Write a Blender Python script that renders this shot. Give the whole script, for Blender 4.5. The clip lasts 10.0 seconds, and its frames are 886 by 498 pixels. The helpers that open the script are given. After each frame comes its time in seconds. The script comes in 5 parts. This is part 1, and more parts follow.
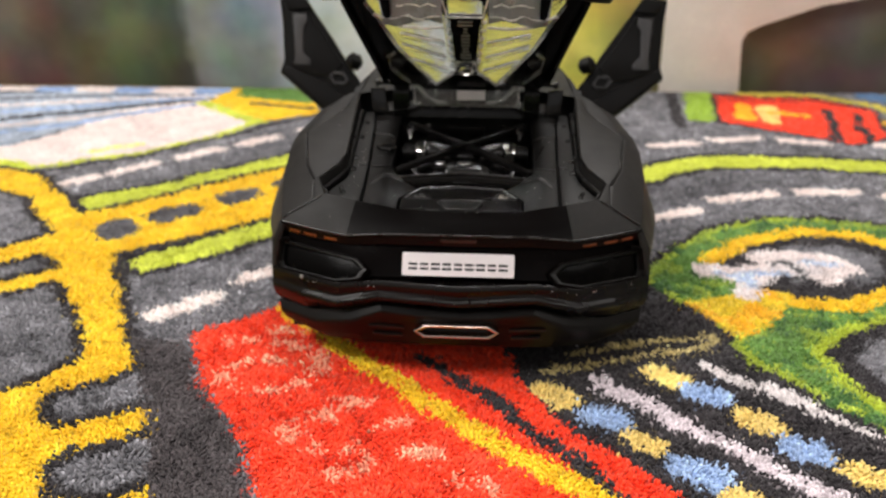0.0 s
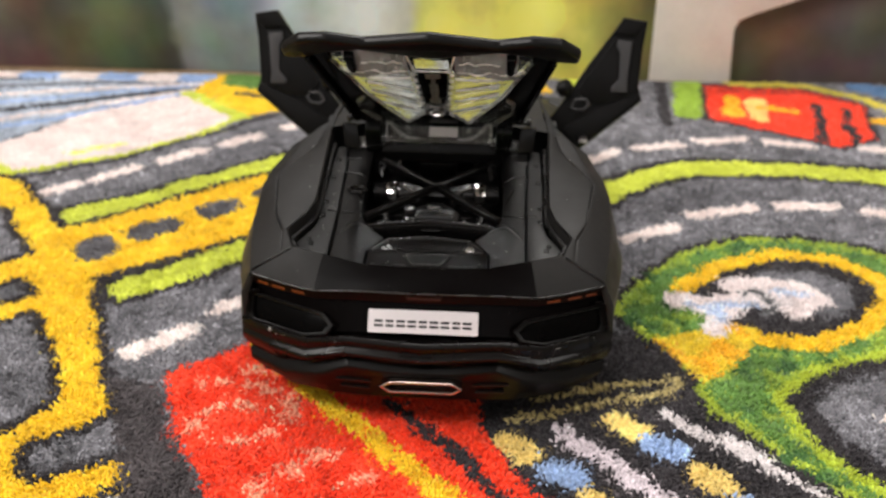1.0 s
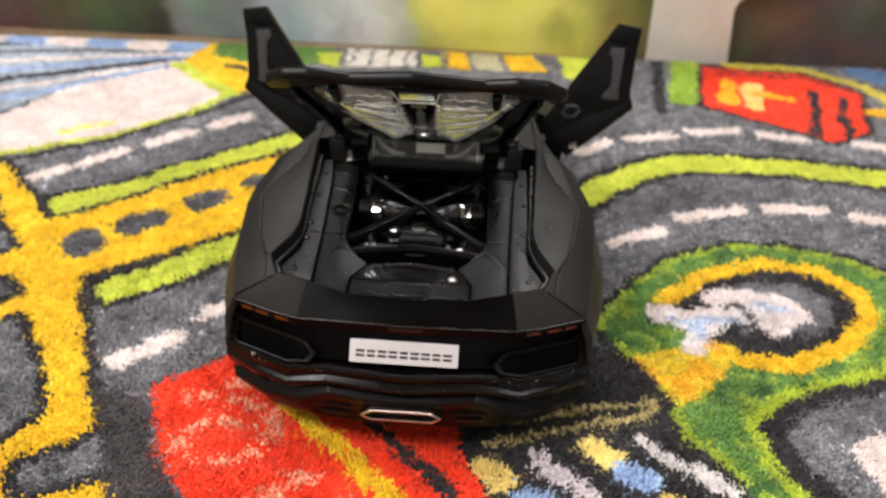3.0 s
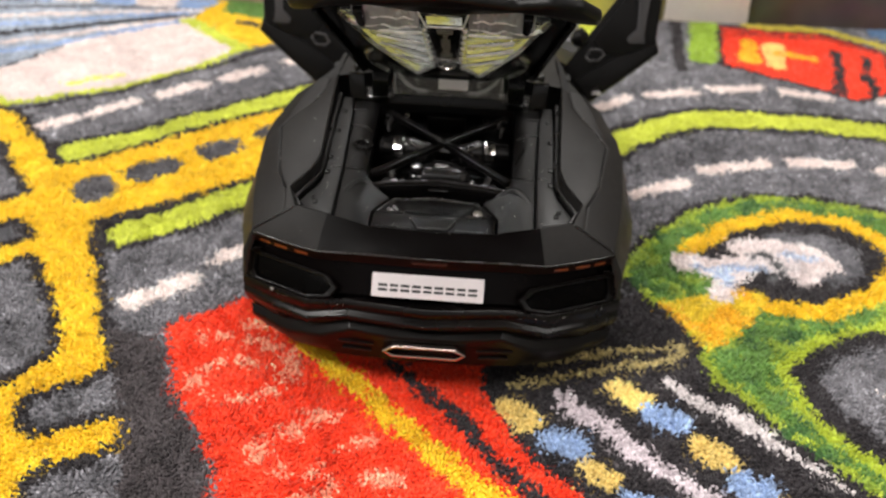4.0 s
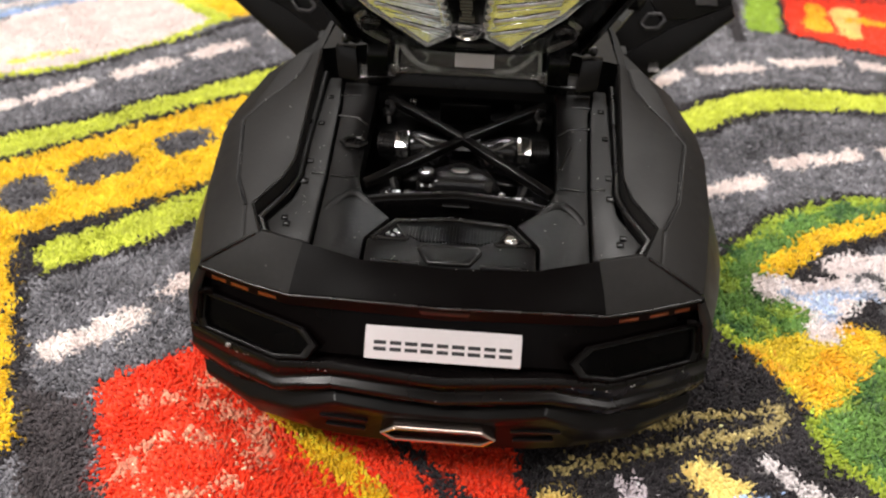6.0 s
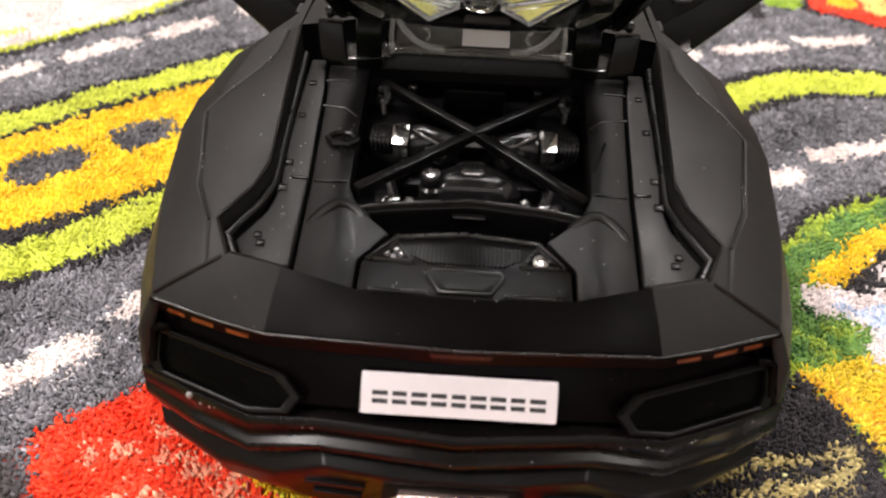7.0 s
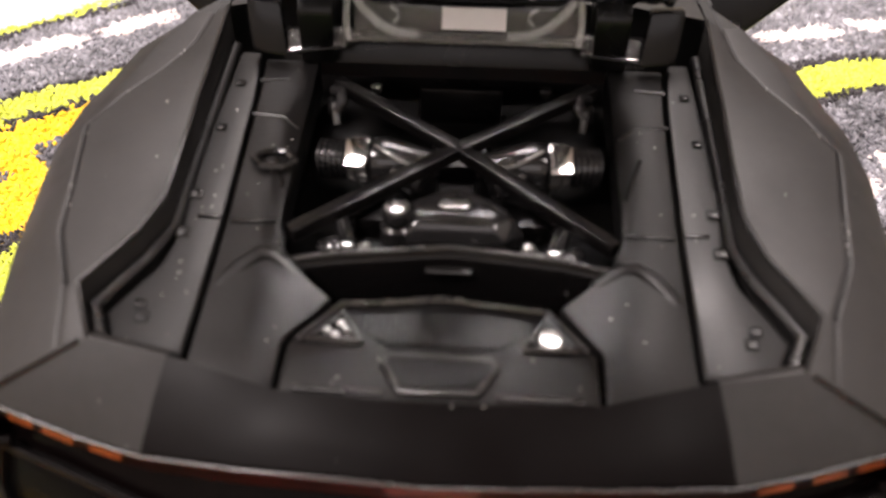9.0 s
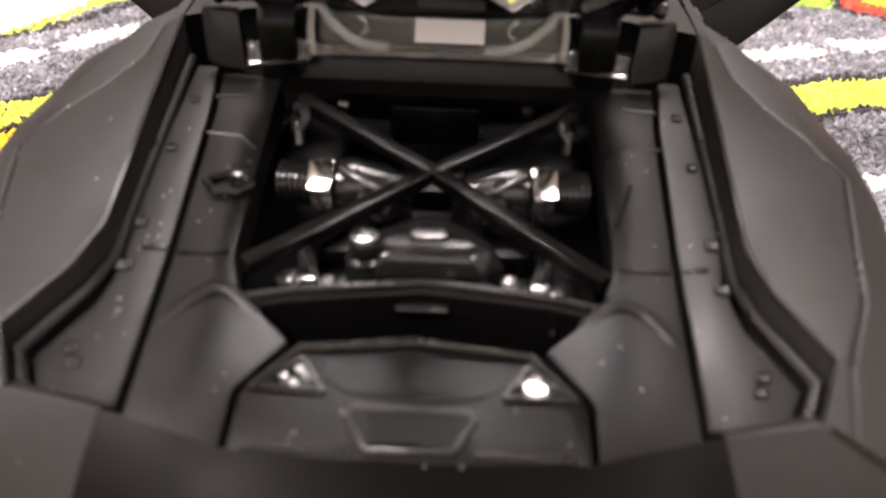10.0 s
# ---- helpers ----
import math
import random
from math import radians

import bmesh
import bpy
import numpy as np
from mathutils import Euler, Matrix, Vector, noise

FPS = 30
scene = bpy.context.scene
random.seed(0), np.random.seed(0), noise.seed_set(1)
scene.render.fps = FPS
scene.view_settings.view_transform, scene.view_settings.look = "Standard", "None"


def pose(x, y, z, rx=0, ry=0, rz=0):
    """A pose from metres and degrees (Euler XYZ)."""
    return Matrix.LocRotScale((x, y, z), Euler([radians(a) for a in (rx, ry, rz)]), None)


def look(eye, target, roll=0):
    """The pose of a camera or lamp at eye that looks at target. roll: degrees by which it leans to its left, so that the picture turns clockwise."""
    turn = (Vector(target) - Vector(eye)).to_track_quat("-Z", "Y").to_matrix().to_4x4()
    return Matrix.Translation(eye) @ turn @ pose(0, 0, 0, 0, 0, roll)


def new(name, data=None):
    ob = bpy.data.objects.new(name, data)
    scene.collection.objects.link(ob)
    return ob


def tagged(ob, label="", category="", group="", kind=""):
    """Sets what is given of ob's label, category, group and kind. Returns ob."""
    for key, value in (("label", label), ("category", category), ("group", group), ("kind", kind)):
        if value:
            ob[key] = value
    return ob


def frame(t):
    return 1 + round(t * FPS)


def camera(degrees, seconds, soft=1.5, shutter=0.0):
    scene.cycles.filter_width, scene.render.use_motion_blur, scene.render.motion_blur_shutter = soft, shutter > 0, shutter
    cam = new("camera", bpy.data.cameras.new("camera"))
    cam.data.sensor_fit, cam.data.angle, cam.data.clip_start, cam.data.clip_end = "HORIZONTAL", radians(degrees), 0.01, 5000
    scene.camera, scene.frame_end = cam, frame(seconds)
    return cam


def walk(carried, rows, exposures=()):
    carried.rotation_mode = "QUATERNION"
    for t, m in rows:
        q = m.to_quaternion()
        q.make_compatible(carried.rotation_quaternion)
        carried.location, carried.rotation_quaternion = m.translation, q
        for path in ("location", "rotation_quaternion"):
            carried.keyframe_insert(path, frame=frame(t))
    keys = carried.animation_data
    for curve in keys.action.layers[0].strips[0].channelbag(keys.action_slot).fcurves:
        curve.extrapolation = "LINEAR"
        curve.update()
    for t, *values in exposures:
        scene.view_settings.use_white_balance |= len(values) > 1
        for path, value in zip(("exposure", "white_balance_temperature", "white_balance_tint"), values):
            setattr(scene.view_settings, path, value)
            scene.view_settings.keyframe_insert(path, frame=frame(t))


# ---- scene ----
cam = camera(55.82, 10.0, soft=2.1)
cam.data.dof.use_dof, cam.data.dof.focus_distance, cam.data.dof.aperture_fstop = True, 0.14, 28
PATH = [
    (0.0, pose(0.00476, -0.16462, 0.10566, 64.939, -0.268, 2.950)),
    (0.5, pose(0.00668, -0.15880, 0.11853, 62.937, -0.460, 3.037)),
    (1.0, pose(0.01229, -0.15373, 0.13026, 60.579, -0.466, 3.270)),
    (1.5, pose(0.01534, -0.14564, 0.13395, 58.288, -0.603, 3.453)),
    (2.0, pose(0.01729, -0.14017, 0.14383, 56.319, -1.160, 3.421)),
    (2.2, pose(0.01518, -0.14102, 0.14922, 56.139, -1.319, 3.675)),
    (3.3, pose(0.01357, -0.14270, 0.14991, 55.591, -1.965, 3.694)),
    (3.5, pose(0.01146, -0.14277, 0.14801, 55.085, -2.153, 3.767)),
    (4.0, pose(0.00994, -0.14496, 0.13631, 55.064, -1.906, 4.108)),
    (4.5, pose(0.00525, -0.14245, 0.12737, 54.868, -1.697, 4.221)),
    (5.0, pose(0.00682, -0.14227, 0.13228, 54.924, -1.657, 4.112)),
    (5.2, pose(0.00484, -0.12906, 0.12517, 54.887, -1.694, 4.165)),
    (5.5, pose(0.00330, -0.11190, 0.11965, 53.783, -1.590, 4.028)),
    (5.7, pose(0.00550, -0.10490, 0.11770, 53.680, -1.330, 4.500)),
    (6.8, pose(0.00169, -0.07761, 0.10659, 52.250, -1.393, 3.596)),
    (7.0, pose(-0.00066, -0.07224, 0.10340, 52.230, -1.789, 3.030)),
    (7.5, pose(0.00134, -0.06166, 0.09934, 52.049, -1.452, 3.279)),
    (8.0, pose(0.00301, -0.05164, 0.09364, 52.265, -1.197, 3.024)),
    (8.5, pose(0.00230, -0.04622, 0.09002, 51.999, -0.876, 3.152)),
    (9.0, pose(0.00291, -0.04033, 0.08745, 52.142, -0.459, 3.434)),
    (9.5, pose(0.00245, -0.03570, 0.08569, 53.308, -0.782, 2.891)),
    (10.0, pose(0.00280, -0.03302, 0.08356, 53.444, -1.468, 2.107)),
]
walk(cam, PATH, exposures=[(0.0, 0.0, 6500, 10), (5.2, 0.0, 6500, 10), (7.0, 0.34, 6600, 14), (8.0, 0.8, 6700, 18), (8.5, 0.98, 6750, 20), (10.0, 1.3, 6750, 20)])


# ---- light ----
CM = 0.01
world = bpy.data.worlds.new("room_air")
scene.world = world
world.use_nodes = True
world.node_tree.nodes["Background"].inputs[0].default_value = (1.0, 0.97, 0.93, 1)
world.node_tree.nodes["Background"].inputs[1].default_value = 0.15


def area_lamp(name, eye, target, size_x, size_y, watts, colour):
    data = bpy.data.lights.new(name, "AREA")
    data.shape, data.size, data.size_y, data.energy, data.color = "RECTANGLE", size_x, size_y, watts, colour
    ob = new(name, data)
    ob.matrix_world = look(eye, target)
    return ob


# three fill lamps added overhead round the rug, and a weak one behind the viewer; no such source is seen
area_lamp("overhead_fill", (0.05, 0.95, 2.42), (0.05, 0.6, 0), 1.2, 0.9, 50, (1.0, 0.965, 0.93))
area_lamp("overhead_fill", (-1.5, -0.75, 2.42), (-1.0, -0.5, 0), 0.9, 0.9, 72, (1.0, 0.965, 0.93))
area_lamp("overhead_fill", (1.6, -0.75, 2.42), (1.0, -0.5, 0), 0.9, 0.9, 23, (1.0, 0.965, 0.93))
area_lamp("rear_fill", (0.0, -2.52, 1.55), (0.0, 0.0, 0.1), 2.6, 1.2, 6.5, (1.0, 0.96, 0.945))


# ---- materials ----
def lin(r, g, b):
    return tuple(((c / 255 + 0.055) / 1.055) ** 2.4 if c > 10 else c / 255 / 12.92 for c in (r, g, b))


def mat(name, colour, rough=0.5, metal=0.0, grain=0.0, grain_scale=900.0, bump=0.0, bump_scale=1500.0,
        dust=0.0, coat=0.0, stain=0.0, spec=0.5):
    """A painted or plastic surface: base colour with fine grain, broad stains, dust specks and relief, in metres."""
    m = bpy.data.materials.new(name)
    m.use_nodes = True
    nt = m.node_tree
    n, l = nt.nodes, nt.links
    b = n["Principled BSDF"]
    b.inputs["Metallic"].default_value = metal
    b.inputs["Roughness"].default_value = rough
    b.inputs["Specular IOR Level"].default_value = spec
    b.inputs["Coat Weight"].default_value = coat
    b.inputs["Coat Roughness"].default_value = 0.15
    pos = n.new("ShaderNodeTexCoord")
    rgb = n.new("ShaderNodeRGB")
    rgb.outputs[0].default_value = (*colour, 1)
    out = rgb.outputs[0]

    def noise_at(scale, detail=3.0):
        t = n.new("ShaderNodeTexNoise")
        t.inputs["Scale"].default_value, t.inputs["Detail"].default_value = scale, detail
        l.new(pos.outputs["Object"], t.inputs["Vector"])
        return t.outputs["Fac"]

    def vary(value, fac, lo, hi):
        r = n.new("ShaderNodeMapRange")
        r.inputs[1].default_value, r.inputs[2].default_value = 0.3, 0.7
        r.inputs[3].default_value, r.inputs[4].default_value = lo, hi
        l.new(fac, r.inputs[0])
        x = n.new("ShaderNodeMix")
        x.data_type, x.blend_type = "RGBA", "MULTIPLY"
        x.inputs[0].default_value = 1
        l.new(value, x.inputs[6])
        l.new(r.outputs[0], x.inputs[7])
        return x.outputs[2]

    if grain:
        out = vary(out, noise_at(grain_scale), 1 - grain, 1 + grain)
    if stain:
        out = vary(out, noise_at(60, 4), 1 - stain, 1 + stain)
    if dust:
        v = n.new("ShaderNodeTexVoronoi")
        v.inputs["Scale"].default_value = 420
        l.new(pos.outputs["Object"], v.inputs["Vector"])
        r = n.new("ShaderNodeMapRange")
        r.inputs[1].default_value, r.inputs[2].default_value = 0.02, 0.05
        r.inputs[3].default_value, r.inputs[4].default_value = dust, 0.0
        l.new(v.outputs["Distance"], r.inputs[0])
        keep = n.new("ShaderNodeMath")
        keep.operation = "GREATER_THAN"
        keep.inputs[1].default_value = 0.68
        sep = n.new("ShaderNodeSeparateColor")
        l.new(v.outputs["Color"], sep.inputs[0])
        l.new(sep.outputs[0], keep.inputs[0])
        mul = n.new("ShaderNodeMath")
        mul.operation = "MULTIPLY"
        l.new(r.outputs[0], mul.inputs[0])
        l.new(keep.outputs[0], mul.inputs[1])
        x = n.new("ShaderNodeMix")
        x.data_type = "RGBA"
        x.inputs[7].default_value = (0.6, 0.58, 0.55, 1)
        l.new(mul.outputs[0], x.inputs[0])
        l.new(out, x.inputs[6])
        out = x.outputs[2]
    l.new(out, b.inputs["Base Color"])
    rr = n.new("ShaderNodeMapRange")
    rr.inputs[1].default_value, rr.inputs[2].default_value = 0.3, 0.7
    rr.inputs[3].default_value, rr.inputs[4].default_value = max(0.02, rough * 0.85), min(1, rough * 1.18)
    l.new(noise_at(140), rr.inputs[0])
    l.new(rr.outputs[0], b.inputs["Roughness"])
    if bump:
        bp = n.new("ShaderNodeBump")
        bp.inputs["Strength"].default_value, bp.inputs["Distance"].default_value = bump, 0.0003
        l.new(noise_at(bump_scale), bp.inputs["Height"])
        l.new(bp.outputs[0], b.inputs["Normal"])
    return m


def clear_mat(name, colour, rough, bump=0.6, bump_scale=320):
    m = mat(name, colour, rough, bump=bump, bump_scale=bump_scale)
    b = m.node_tree.nodes["Principled BSDF"]
    b.inputs["Transmission Weight"].default_value = 1
    b.inputs["IOR"].default_value = 1.49
    return m


PAINT = mat("matte_black_paint", (0.0135, 0.0126, 0.0121), 0.5, grain=0.1, bump=0.06, dust=0.25, stain=0.2, spec=0.3)
DECK = mat("satin_black_plastic", (0.0034, 0.0031, 0.0031), 0.39, grain=0.15, bump=0.12, dust=0.4, stain=0.4, spec=0.34)
SEAL = mat("glossy_black_seal", (0.005, 0.0046, 0.0046), 0.28, dust=0.4, stain=0.3, bump=0.06, spec=0.75)
BRACE = mat("satin_black_bar", (0.0026, 0.0023, 0.0023), 0.34, dust=0.3, stain=0.3, bump=0.05, spec=0.24)
GLOSS = mat("gloss_black_plastic", (0.006, 0.0056, 0.0056), 0.2, dust=0.4, stain=0.2, bump=0.04)
TAIL = mat("smoked_gloss_tail", (0.0022, 0.0015, 0.0015), 0.4, dust=0.1, stain=0.2, bump=0.04, spec=0.05)
FASCIA = mat("smoked_gloss_panel", (0.0016, 0.0009, 0.0009), 0.24, dust=0.2, stain=0.2, spec=0.07)
CAST = mat("gloss_black_casting", (0.002, 0.0018, 0.0018), 0.2, dust=0.3, stain=0.2, spec=0.26)
SKIRT = mat("satin_black_skirt", (0.0038, 0.0034, 0.0034), 0.34, dust=0.3, spec=0.19)
BUMPER = mat("satin_black_bumper", (0.0036, 0.0028, 0.0028), 0.27, dust=0.5, stain=0.25, bump=0.05, spec=0.23)
ENGINE = mat("grey_black_castings", (0.012, 0.0114, 0.0116), 0.15, grain=0.25, grain_scale=300, stain=0.4, bump=0.15, bump_scale=500, dust=0.6)
RUBBER = mat("black_rubber", (0.015, 0.015, 0.015), 0.75, grain=0.15)
SHEEN = mat("half_gloss_black_plastic", (0.0048, 0.0044, 0.0044), 0.24, grain=0.1, bump=0.05, dust=0.8, stain=0.3, spec=0.33)
PAD = mat("dark_grey_plastic", (0.045, 0.043, 0.046), 0.45, grain=0.06, bump=0.05)
# chrome darkened and warmed in its colour, for the red rug's reflection
EXHAUST = mat("red_tinted_chrome", (0.46, 0.37, 0.33), 0.2, metal=1.0, grain=0.1)
CHROME = mat("chrome", (0.82, 0.81, 0.8), 0.12, metal=1.0, grain=0.05)
STEEL = mat("silver_plastic", (0.6, 0.6, 0.6), 0.28, metal=1.0, grain=0.1)
ORANGE = mat("amber_lens", (0.24, 0.055, 0.012), 0.35, grain=0.3, grain_scale=700, stain=0.3)
DARKRED = mat("dark_red_lens", (0.0065, 0.001, 0.001), 0.5, spec=0.15, stain=0.3)
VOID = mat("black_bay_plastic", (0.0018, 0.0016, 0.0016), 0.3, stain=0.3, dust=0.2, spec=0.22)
CLAMP = mat("dull_silver_plastic", (0.16, 0.155, 0.15), 0.25, metal=0.7, grain=0.3, grain_scale=400, stain=0.5)
FAINT_RED = mat("dull_red_badge", (0.035, 0.011, 0.009), 0.4)
LENS = mat("smoked_lens", (0.0012, 0.001, 0.001), 0.25, stain=0.3, spec=0.06)
PLATE = mat("white_sticker", (0.70, 0.655, 0.675), 0.4, grain=0.02)
INK = mat("black_ink", (0.02, 0.02, 0.022), 0.5)
FAINT = mat("raised_grey_plastic", (0.22, 0.215, 0.2), 0.35)
HAZE = clear_mat("hazy_clear_plastic", (0.55, 0.54, 0.53), 0.1)
HAZE.node_tree.nodes["Principled BSDF"].inputs["Transmission Weight"].default_value = 0.95
FROST = clear_mat("cloudy_clear_plastic", (0.97, 0.97, 0.97), 0.04, 1.0, 420)
FROST.node_tree.nodes["Principled BSDF"].inputs["Transmission Weight"].default_value = 0.9


def let_light_through(m, share):
    """Mixes in a share of translucency, as in cloudy moulded plastic lit from behind."""
    n, l = m.node_tree.nodes, m.node_tree.links
    t, x = n.new("ShaderNodeBsdfTranslucent"), n.new("ShaderNodeMixShader")
    t.inputs["Color"].default_value = (0.95, 0.95, 0.95, 1)
    x.inputs[0].default_value = share
    l.new(n["Principled BSDF"].outputs[0], x.inputs[1])
    l.new(t.outputs[0], x.inputs[2])
    l.new(x.outputs[0], n["Material Output"].inputs["Surface"])


let_light_through(FROST, 0.15)
# opaque white for edge lines, standing in for highlights on the clear plastic
GLINT = mat("white_edge_glint", (0.66, 0.66, 0.65), 0.25, grain=0.35, grain_scale=500, stain=0.4, bump=0.3, bump_scale=900)
CLEAR = clear_mat("clear_plastic", (0.98, 0.98, 0.97), 0.05)
PANE = clear_mat("clear_window_plastic", (0.76, 0.78, 0.80), 0.06, 1.0, 260)
GLASS = clear_mat("tinted_glass", (0.12, 0.13, 0.13), 0.02)


# ---- shape helpers, in centimetres ----
def finish(name, bm, material, parent=None, label="", smooth=35, bevel=0.0, segs=2):
    """Links a bmesh drawn in centimetres as one mesh object, under a parent if there is one."""
    bmesh.ops.remove_doubles(bm, verts=bm.verts, dist=1e-4)
    bmesh.ops.recalc_face_normals(bm, faces=bm.faces)
    if bevel:
        edges = [e for e in bm.edges if len(e.link_faces) == 2 and e.calc_face_angle(0) > radians(22)]
        bmesh.ops.bevel(bm, geom=edges, offset=bevel, segments=segs, profile=0.6, affect="EDGES", clamp_overlap=True)
    bmesh.ops.scale(bm, vec=(CM, CM, CM), verts=bm.verts)
    me = bpy.data.meshes.new(name)
    bm.to_mesh(me)
    bm.free()
    me.materials.append(material)
    me.polygons.foreach_set("use_smooth", [True] * len(me.polygons))
    me.set_sharp_from_angle(angle=radians(smooth))
    ob = new(name, me)
    if parent is not None:
        ob.parent = parent
        ob.matrix_parent_inverse = Matrix.Translation(-parent.location)
    if label:
        tagged(ob, label)
    return ob


part = finish


def base(name, x, y, z, label, category, group=""):
    ob = new(name)
    ob.empty_display_size = 0.01
    ob.location = (x * CM, y * CM, z * CM)
    return tagged(ob, label, category, group)


def loft(bm, rows, closed=False):
    vs = [[bm.verts.new(p) for p in row] for row in rows]
    for a, b in zip(vs, vs[1:]):
        n = len(a)
        for i in range(n if closed else n - 1):
            j = (i + 1) % n
            bm.faces.new((a[i], a[j], b[j], b[i]))
    return vs


def both(half):
    """A row of points from the middle outwards, made whole by its mirror image."""
    return [Vector((-p[0], p[1], p[2])) for p in reversed(half) if p[0] > 1e-6] + [Vector(p) for p in half]


def slab(bm, outline, depth):
    """A flat polygon given by 3D points, made solid along the vector depth."""
    d = Vector(depth)
    a = [bm.verts.new(Vector(p)) for p in outline]
    b = [bm.verts.new(Vector(p) + d) for p in outline]
    bm.faces.new(a)
    bm.faces.new(list(reversed(b)))
    n = len(a)
    for i in range(n):
        j = (i + 1) % n
        bm.faces.new((a[j], a[i], b[i], b[j]))


def block(bm, x0, x1, y0, y1, z0, z1):
    slab(bm, [(x0, y0, z0), (x1, y0, z0), (x1, y1, z0), (x0, y1, z0)], (0, 0, z1 - z0))


def tube(bm, path, r, n=8, caps=True):
    path = [Vector(p) for p in path]
    rows = []
    for i, p in enumerate(path):
        d = (path[min(i + 1, len(path) - 1)] - path[max(i - 1, 0)]).normalized()
        side = d.cross(Vector((0, 0, 1)))
        side = side.normalized() if side.length > 1e-3 else Vector((1, 0, 0))
        up = side.cross(d).normalized()
        rows.append([p + (side * math.cos(2 * math.pi * k / n) + up * math.sin(2 * math.pi * k / n)) * r for k in range(n)])
    vs = loft(bm, rows, True)
    if caps:
        bm.faces.new(list(reversed(vs[0])))
        bm.faces.new(vs[-1])


def turned(bm, centre, axis, profile, n=20):
    """A turned piece: profile of (distance along the axis, radius)."""
    c, a = Vector(centre), Vector(axis).normalized()
    s = a.orthogonal().normalized()
    t = a.cross(s)
    rows = [[c + a * h + (s * math.cos(2 * math.pi * k / n) + t * math.sin(2 * math.pi * k / n)) * r for k in range(n)]
            for h, r in profile]
    vs = loft(bm, rows, True)
    bm.faces.new(list(reversed(vs[0])))
    bm.faces.new(vs[-1])


def bar(bm, a, b, width, height):
    """A square bar from a to b, its height upwards."""
    a, b = Vector(a), Vector(b)
    side = (b - a).cross(Vector((0, 0, 1))).normalized() * width / 2
    slab(bm, [a - side, a + side, b + side, b - side], (0, 0, -height))


# ---- room ----
FLOOR = mat("floorboards", (0.28, 0.19, 0.11), 0.45, grain=0.2, grain_scale=40, stain=0.2)
# unseen walls and ceiling assumed round the rug; tones set to steer reflections
WALLPAINT = mat("wall_paint", (0.4, 0.385, 0.365), 0.8, grain=0.04, bump=0.1)
CEILPAINT = mat("ceiling_paint", (0.4, 0.39, 0.38), 0.85, grain=0.03)


def plain_box(name, x0, x1, y0, y1, z0, z1, material):
    bm = bmesh.new()
    block(bm, x0, x1, y0, y1, z0, z1)
    return tagged(finish(name, bm, material), kind="structure")


plain_box("floor", -230, 230, -250, 275, -4.6, -0.6, FLOOR)
plain_box("wall_north", -230, 230, 265, 275, -0.6, 250, WALLPAINT)
# south wall with a wide opening, unseen and added to go with the rear fill lamp
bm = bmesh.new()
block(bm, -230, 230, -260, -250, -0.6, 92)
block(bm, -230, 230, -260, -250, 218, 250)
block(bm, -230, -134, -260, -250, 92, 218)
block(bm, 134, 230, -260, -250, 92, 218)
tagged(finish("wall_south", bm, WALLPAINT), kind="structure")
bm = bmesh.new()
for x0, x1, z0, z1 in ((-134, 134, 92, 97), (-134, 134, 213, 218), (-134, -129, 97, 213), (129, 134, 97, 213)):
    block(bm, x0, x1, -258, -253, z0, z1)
tagged(finish("unseen_window_frame", bm, CEILPAINT), kind="structure")
plain_box("wall_east", 230, 240, -260, 275, -4.6, 250, WALLPAINT)
plain_box("wall_west", -240, -230, -260, 275, -4.6, 250, WALLPAINT)
plain_box("ceiling", -240, 240, -260, 275, 250, 258, CEILPAINT)


# ---- play rug: print, base and pile ----
def srgb(r, g, b):
    return np.array(lin(r, g, b))


GREY, BLACK, WHITE = srgb(110, 109, 114), srgb(44, 40, 43), srgb(232, 216, 211)
YELLOW, RED, LIME = srgb(240, 192, 26), srgb(255, 62, 22), srgb(200, 208, 72)
GREEN, BLUE, CREAM = srgb(98, 136, 62), srgb(150, 174, 212), srgb(236, 206, 122)
AMBER, PALE = srgb(242, 182, 32), srgb(166, 176, 190)


def value_noise(x, y, cell, seed):
    """Smooth random field over the plan, from 0 to 1, with blotches of about one cell."""
    u, v = x / cell + 500, y / cell + 500
    i, j = np.floor(u).astype(int), np.floor(v).astype(int)
    a, b = u - i, v - j
    a, b = a * a * (3 - 2 * a), b * b * (3 - 2 * b)
    grid = np.random.default_rng(seed).random((257, 263))

    def at(p, q):
        return grid[p % 257, q % 263]
    return (at(i, j) * (1 - a) + at(i + 1, j) * a) * (1 - b) + (at(i, j + 1) * (1 - a) + at(i + 1, j + 1) * a) * b


